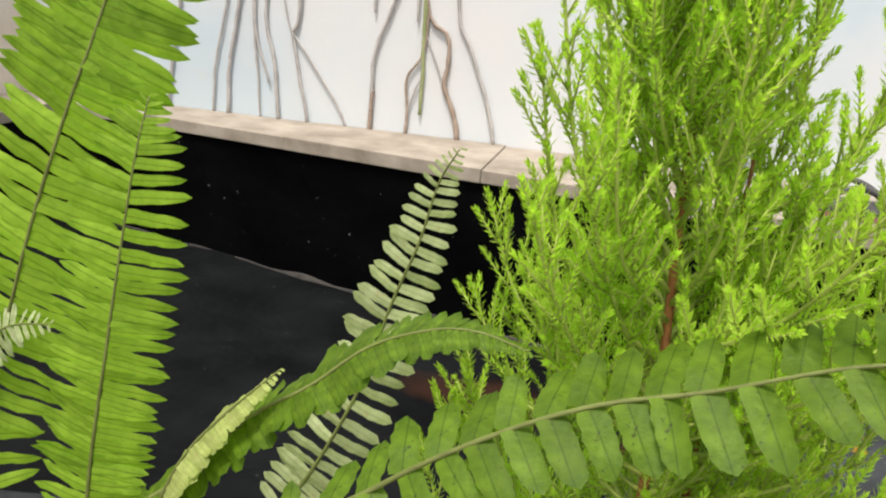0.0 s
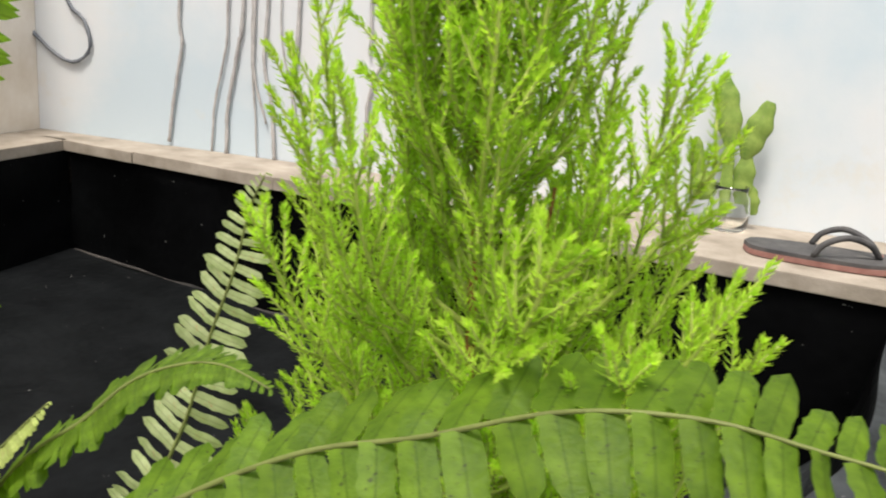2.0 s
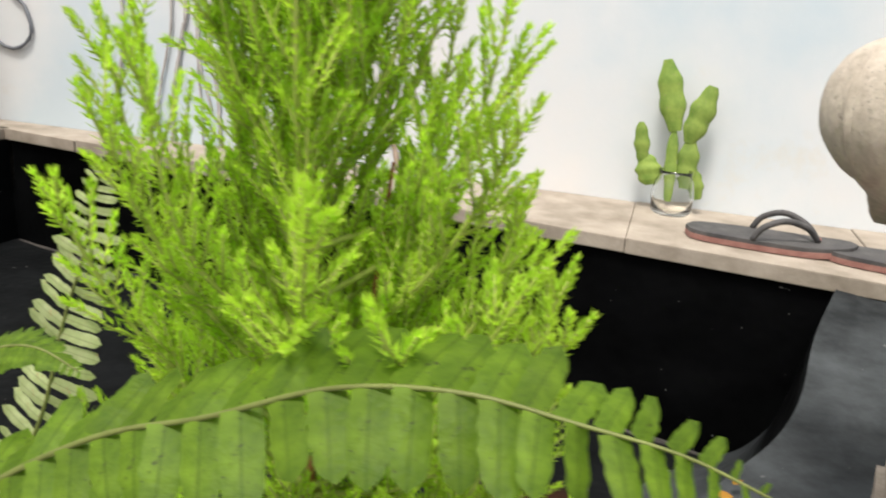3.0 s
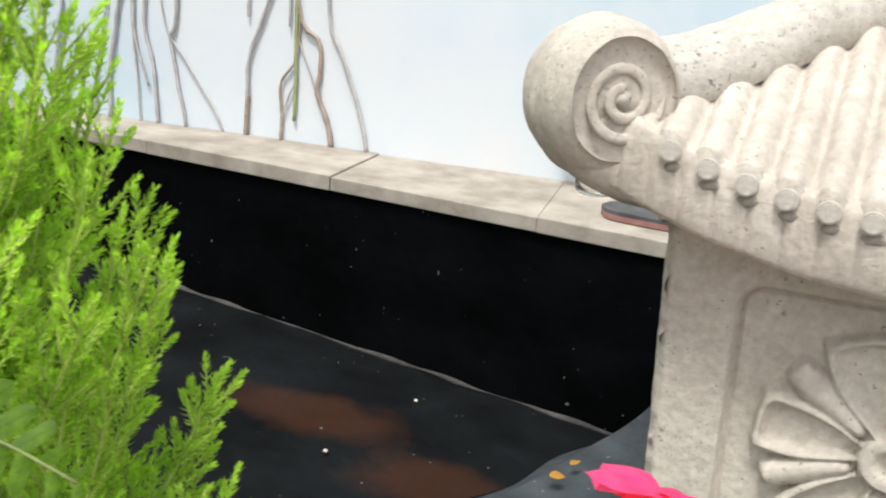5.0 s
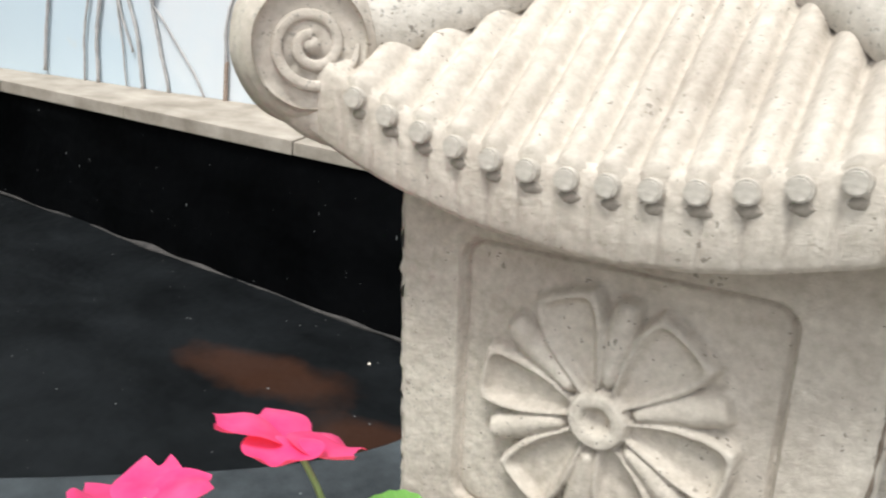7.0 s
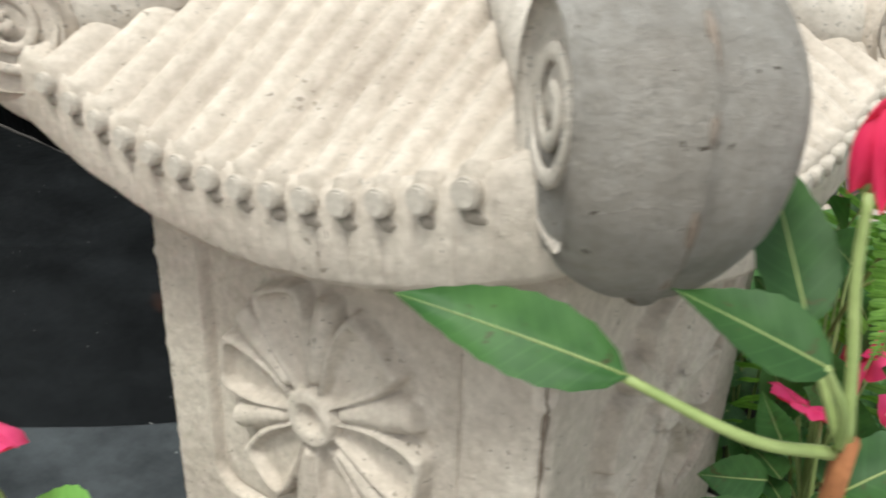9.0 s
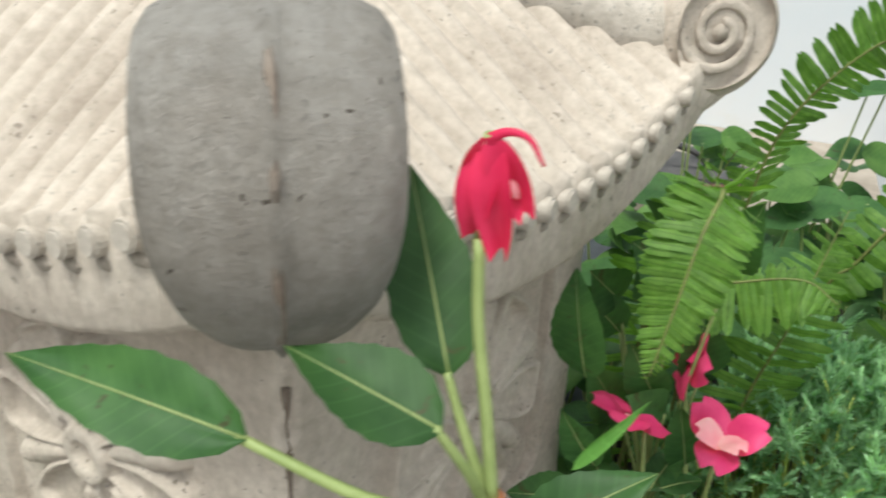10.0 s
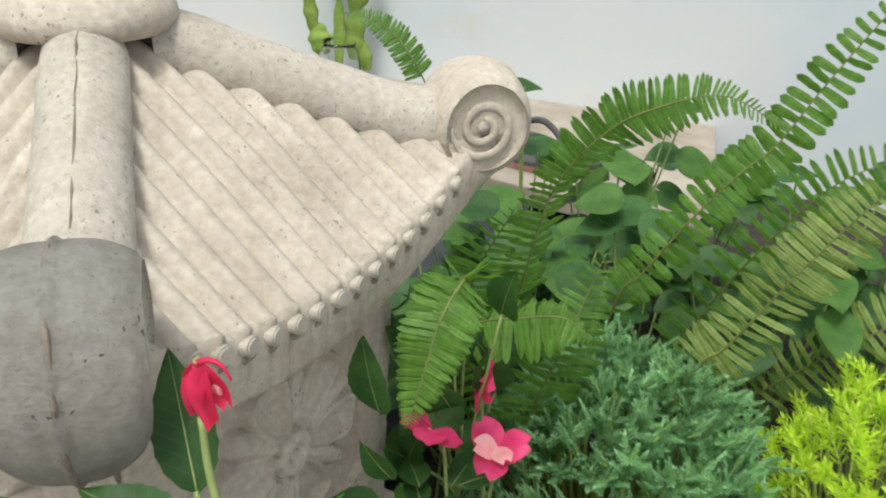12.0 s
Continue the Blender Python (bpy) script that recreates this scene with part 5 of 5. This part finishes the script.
jar = thing("glass_jar", 0.245, 1.425, 0.759, "small clear glass jar holding cactus cuttings", "jar")
jp = [(0.0, 0.0), (0.028, 0.0), (0.034, 0.006), (0.036, 0.03), (0.033, 0.055), (0.027, 0.066), (0.028, 0.075), (0.0265, 0.075), (0.0255, 0.066), (0.031, 0.054), (0.0335, 0.03), (0.031, 0.008), (0.0, 0.006)]
part("glass", grid_mesh("glass", [[Vector((r * math.cos(6.2832 * k / 28), r * math.sin(6.2832 * k / 28), z)) for k in range(29)] for r, z in jp], M_GLASS), jar).visible_shadow = False


def pad(parent, base, tip, w, seed):
    b, t = Vector(base), Vector(tip)
    rows = []
    n = 14
    for i in range(n + 1):
        u = i / n
        hw = w * 0.5 * (math.sin(math.pi * (0.08 + 0.87 * u)) ** 0.6) * (1 + 0.10 * math.sin(u * 17 + seed))
        th = hw * 0.42
        rows.append([Vector((u * (t - b).length, hw * math.cos(6.2832 * k / 14), th * math.sin(6.2832 * k / 14))) for k in range(15)])
    return part("pad", grid_mesh("pad", rows, M_CACTUS), parent, m=aim(b, t, (0, -1, 0.1)))


cac = thing("cactus_cutting", 0, 0, 0, "jointed flat green cactus cuttings leaning on the wall", "cactus")
pad(cac, (0.238, 1.44, 0.775), (0.232, 1.455, 0.90), 0.022, 1)
pad(cac, (0.234, 1.455, 0.895), (0.205, 1.465, 1.012), 0.043, 2)
pad(cac, (0.262, 1.445, 0.80), (0.262, 1.455, 0.888), 0.036, 3)
pad(cac, (0.258, 1.452, 0.878), (0.285, 1.46, 0.975), 0.042, 4)
pad(cac, (0.205, 1.45, 0.80), (0.192, 1.455, 0.850), 0.042, 5)
pad(cac, (0.188, 1.452, 0.835), (0.176, 1.455, 0.905), 0.026, 6)
pad(cac, (0.286, 1.445, 0.785), (0.274, 1.45, 0.835), 0.026, 7)

# ---- roots and vines hanging down the wall ----
W = 1.496


def wall_root(pts, r0, r1, material=None, label="dry grey aerial root hanging down the wall", name="aerial_root"):
    line = spline([(x, W - 0.002 + (dy if len(p) > 2 else 0), z) for p in pts for x, z, dy in [(*p, 0)[:3]]], 26)
    line = [p + Vector((0.0025 * noise.noise(p * 22), 0, 0)) for p in line]
    v, f = tube(line, [0.8 * (r0 + (r1 - r0) * i / 25) * (1 + 0.15 * math.sin(i * 2.3)) for i in range(26)], 7)
    return tagged(new(name, mesh_of(name, v, f, material or M_ROOT)), label, "root", "roots on the wall")


wall_root([(-0.40, 1.45), (-0.392, 1.10), (-0.408, 1.011), (-0.440, 0.92), (-0.446, 0.84), (-0.447, 0.757)], 0.004, 0.0048)
wall_root([(-0.447, 0.757), (-0.4465, 0.80), (-0.444, 0.836)], 0.0062, 0.005, M_ROOT_BROWN, "brown swollen root end on the wall")
wall_root([(-0.30, 1.40), (-0.285, 1.03), (-0.252, 0.93), (-0.215, 0.84), (-0.194, 0.757)], 0.0038, 0.005)
wall_root([(-0.36, 1.35), (-0.345, 1.016), (-0.300, 0.955), (-0.296, 0.90), (-0.30, 0.86), (-0.275, 0.80), (-0.268, 0.757)], 0.0035, 0.007, M_ROOT_BROWN, "brown root with a thickened foot on the wall")
wall_root([(-0.34, 1.0), (-0.345, 0.92), (-0.375, 0.87), (-0.372, 0.80), (-0.374, 0.757)], 0.0025, 0.0042, M_ROOT_BROWN, "brown forked root on the wall")
wall_root([(-0.345, 0.88), (-0.36, 0.84), (-0.374, 0.80)], 0.002, 0.0028)
wall_root([(-0.345, 0.96), (-0.318, 0.90), (-0.302, 0.86)], 0.002, 0.0024)
wall_root([(-0.352, 1.45), (-0.347, 1.02), (-0.346, 0.92), (-0.345, 0.80)], 0.0058, 0.0042, M_VINE, "thin green vine hanging down the wall", "hanging_vine")
wall_root([(-0.448, 1.3), (-0.447, 1.02), (-0.446, 0.985)], 0.0045, 0.003)
wall_root([(-0.365, 1.2), (-0.362, 1.02), (-0.36, 0.975)], 0.004, 0.003)
wall_root([(-0.715, 1.45), (-0.722, 1.05), (-0.731, 0.986), (-0.745, 0.90), (-0.754, 0.83), (-0.757, 0.757)], 0.005, 0.005)
wall_root([(-0.75, 1.45), (-0.755, 1.05), (-0.765, 0.95), (-0.785, 0.85), (-0.79, 0.757)], 0.0035, 0.003)
wall_root([(-0.655, 1.45), (-0.668, 1.05), (-0.672, 0.95), (-0.655, 0.88), (-0.648, 0.81), (-0.645, 0.757)], 0.0042, 0.005)
wall_root([(-0.69, 1.40), (-0.697, 1.0), (-0.693, 0.92), (-0.665, 0.83)], 0.0045, 0.003)
wall_root([(-0.70, 1.2), (-0.70, 0.96), (-0.69, 0.84), (-0.685, 0.757)], 0.0035, 0.002)
wall_root([(-0.59, 1.45), (-0.60, 1.0), (-0.612, 0.93), (-0.60, 0.85), (-0.580, 0.757)], 0.0052, 0.0042)
wall_root([(-0.64, 1.1), (-0.63, 0.97), (-0.59, 0.90), (-0.53, 0.82), (-0.495, 0.757)], 0.0022, 0.003)
wall_root([(-0.865, 1.45), (-0.868, 1.05), (-0.863, 0.97), (-0.88, 0.87), (-0.893, 0.768)], 0.004, 0.0045)
wall_root([(-1.32 + 0.07, 1.15), (-1.245, 1.0), (-1.215, 0.95), (-1.14, 0.912), (-1.09, 0.94), (-1.10, 1.0), (-1.15, 1.06), (-1.17, 1.3)], 0.005, 0.005, M_CABLE, "grey cable looping down the wall", "cable")

# yellowed leaves fallen on the bank and crumbs on the pond floor
dead = thing("fallen_leaf", 0, 0, 0, "small curled yellow leaf fallen on the liner", "leaf", "fallen leaves")
leaf_to(dead, (0.306, 0.617, 0.697), (0.319, 0.621, 0.699), 0.010, M_DRY, up=(-0.4, -0.3, 1), seed=3)
dead2 = thing("fallen_leaf", 0, 0, 0, "small curled yellow leaf fallen on the liner", "leaf", "fallen leaves")
leaf_to(dead2, (0.320, 0.642, 0.697), (0.328, 0.650, 0.700), 0.007, M_DRY, up=(-0.4, -0.3, 1), seed=5)
rnd = random.Random(91)
for x, y, r in ((-0.020, 0.934, 0.0035), (0.045, 1.130, 0.0032)):
    rows = []
    for j in range(7):
        q = math.pi * j / 6
        rows.append([Vector((r * math.sin(q) * math.cos(6.2832 * k / 10) * (1 + 0.18 * math.sin(k * 2.3 + j)), r * math.sin(q) * math.sin(6.2832 * k / 10), 0.7 * r * (1 - math.cos(q)))) for k in range(10)])
        rows[-1].append(rows[-1][0].copy())
    crumb = new("pebble", grid_mesh("pebble", rows, M_CONCRETE))
    crumb.matrix_basis = pose(x, y, floor_z(x) + 0.001, 0, 0, rnd.uniform(0, 360))
    tagged(crumb, "small pale stone crumb lying on the pond liner", "pebble", "crumbs on the liner")
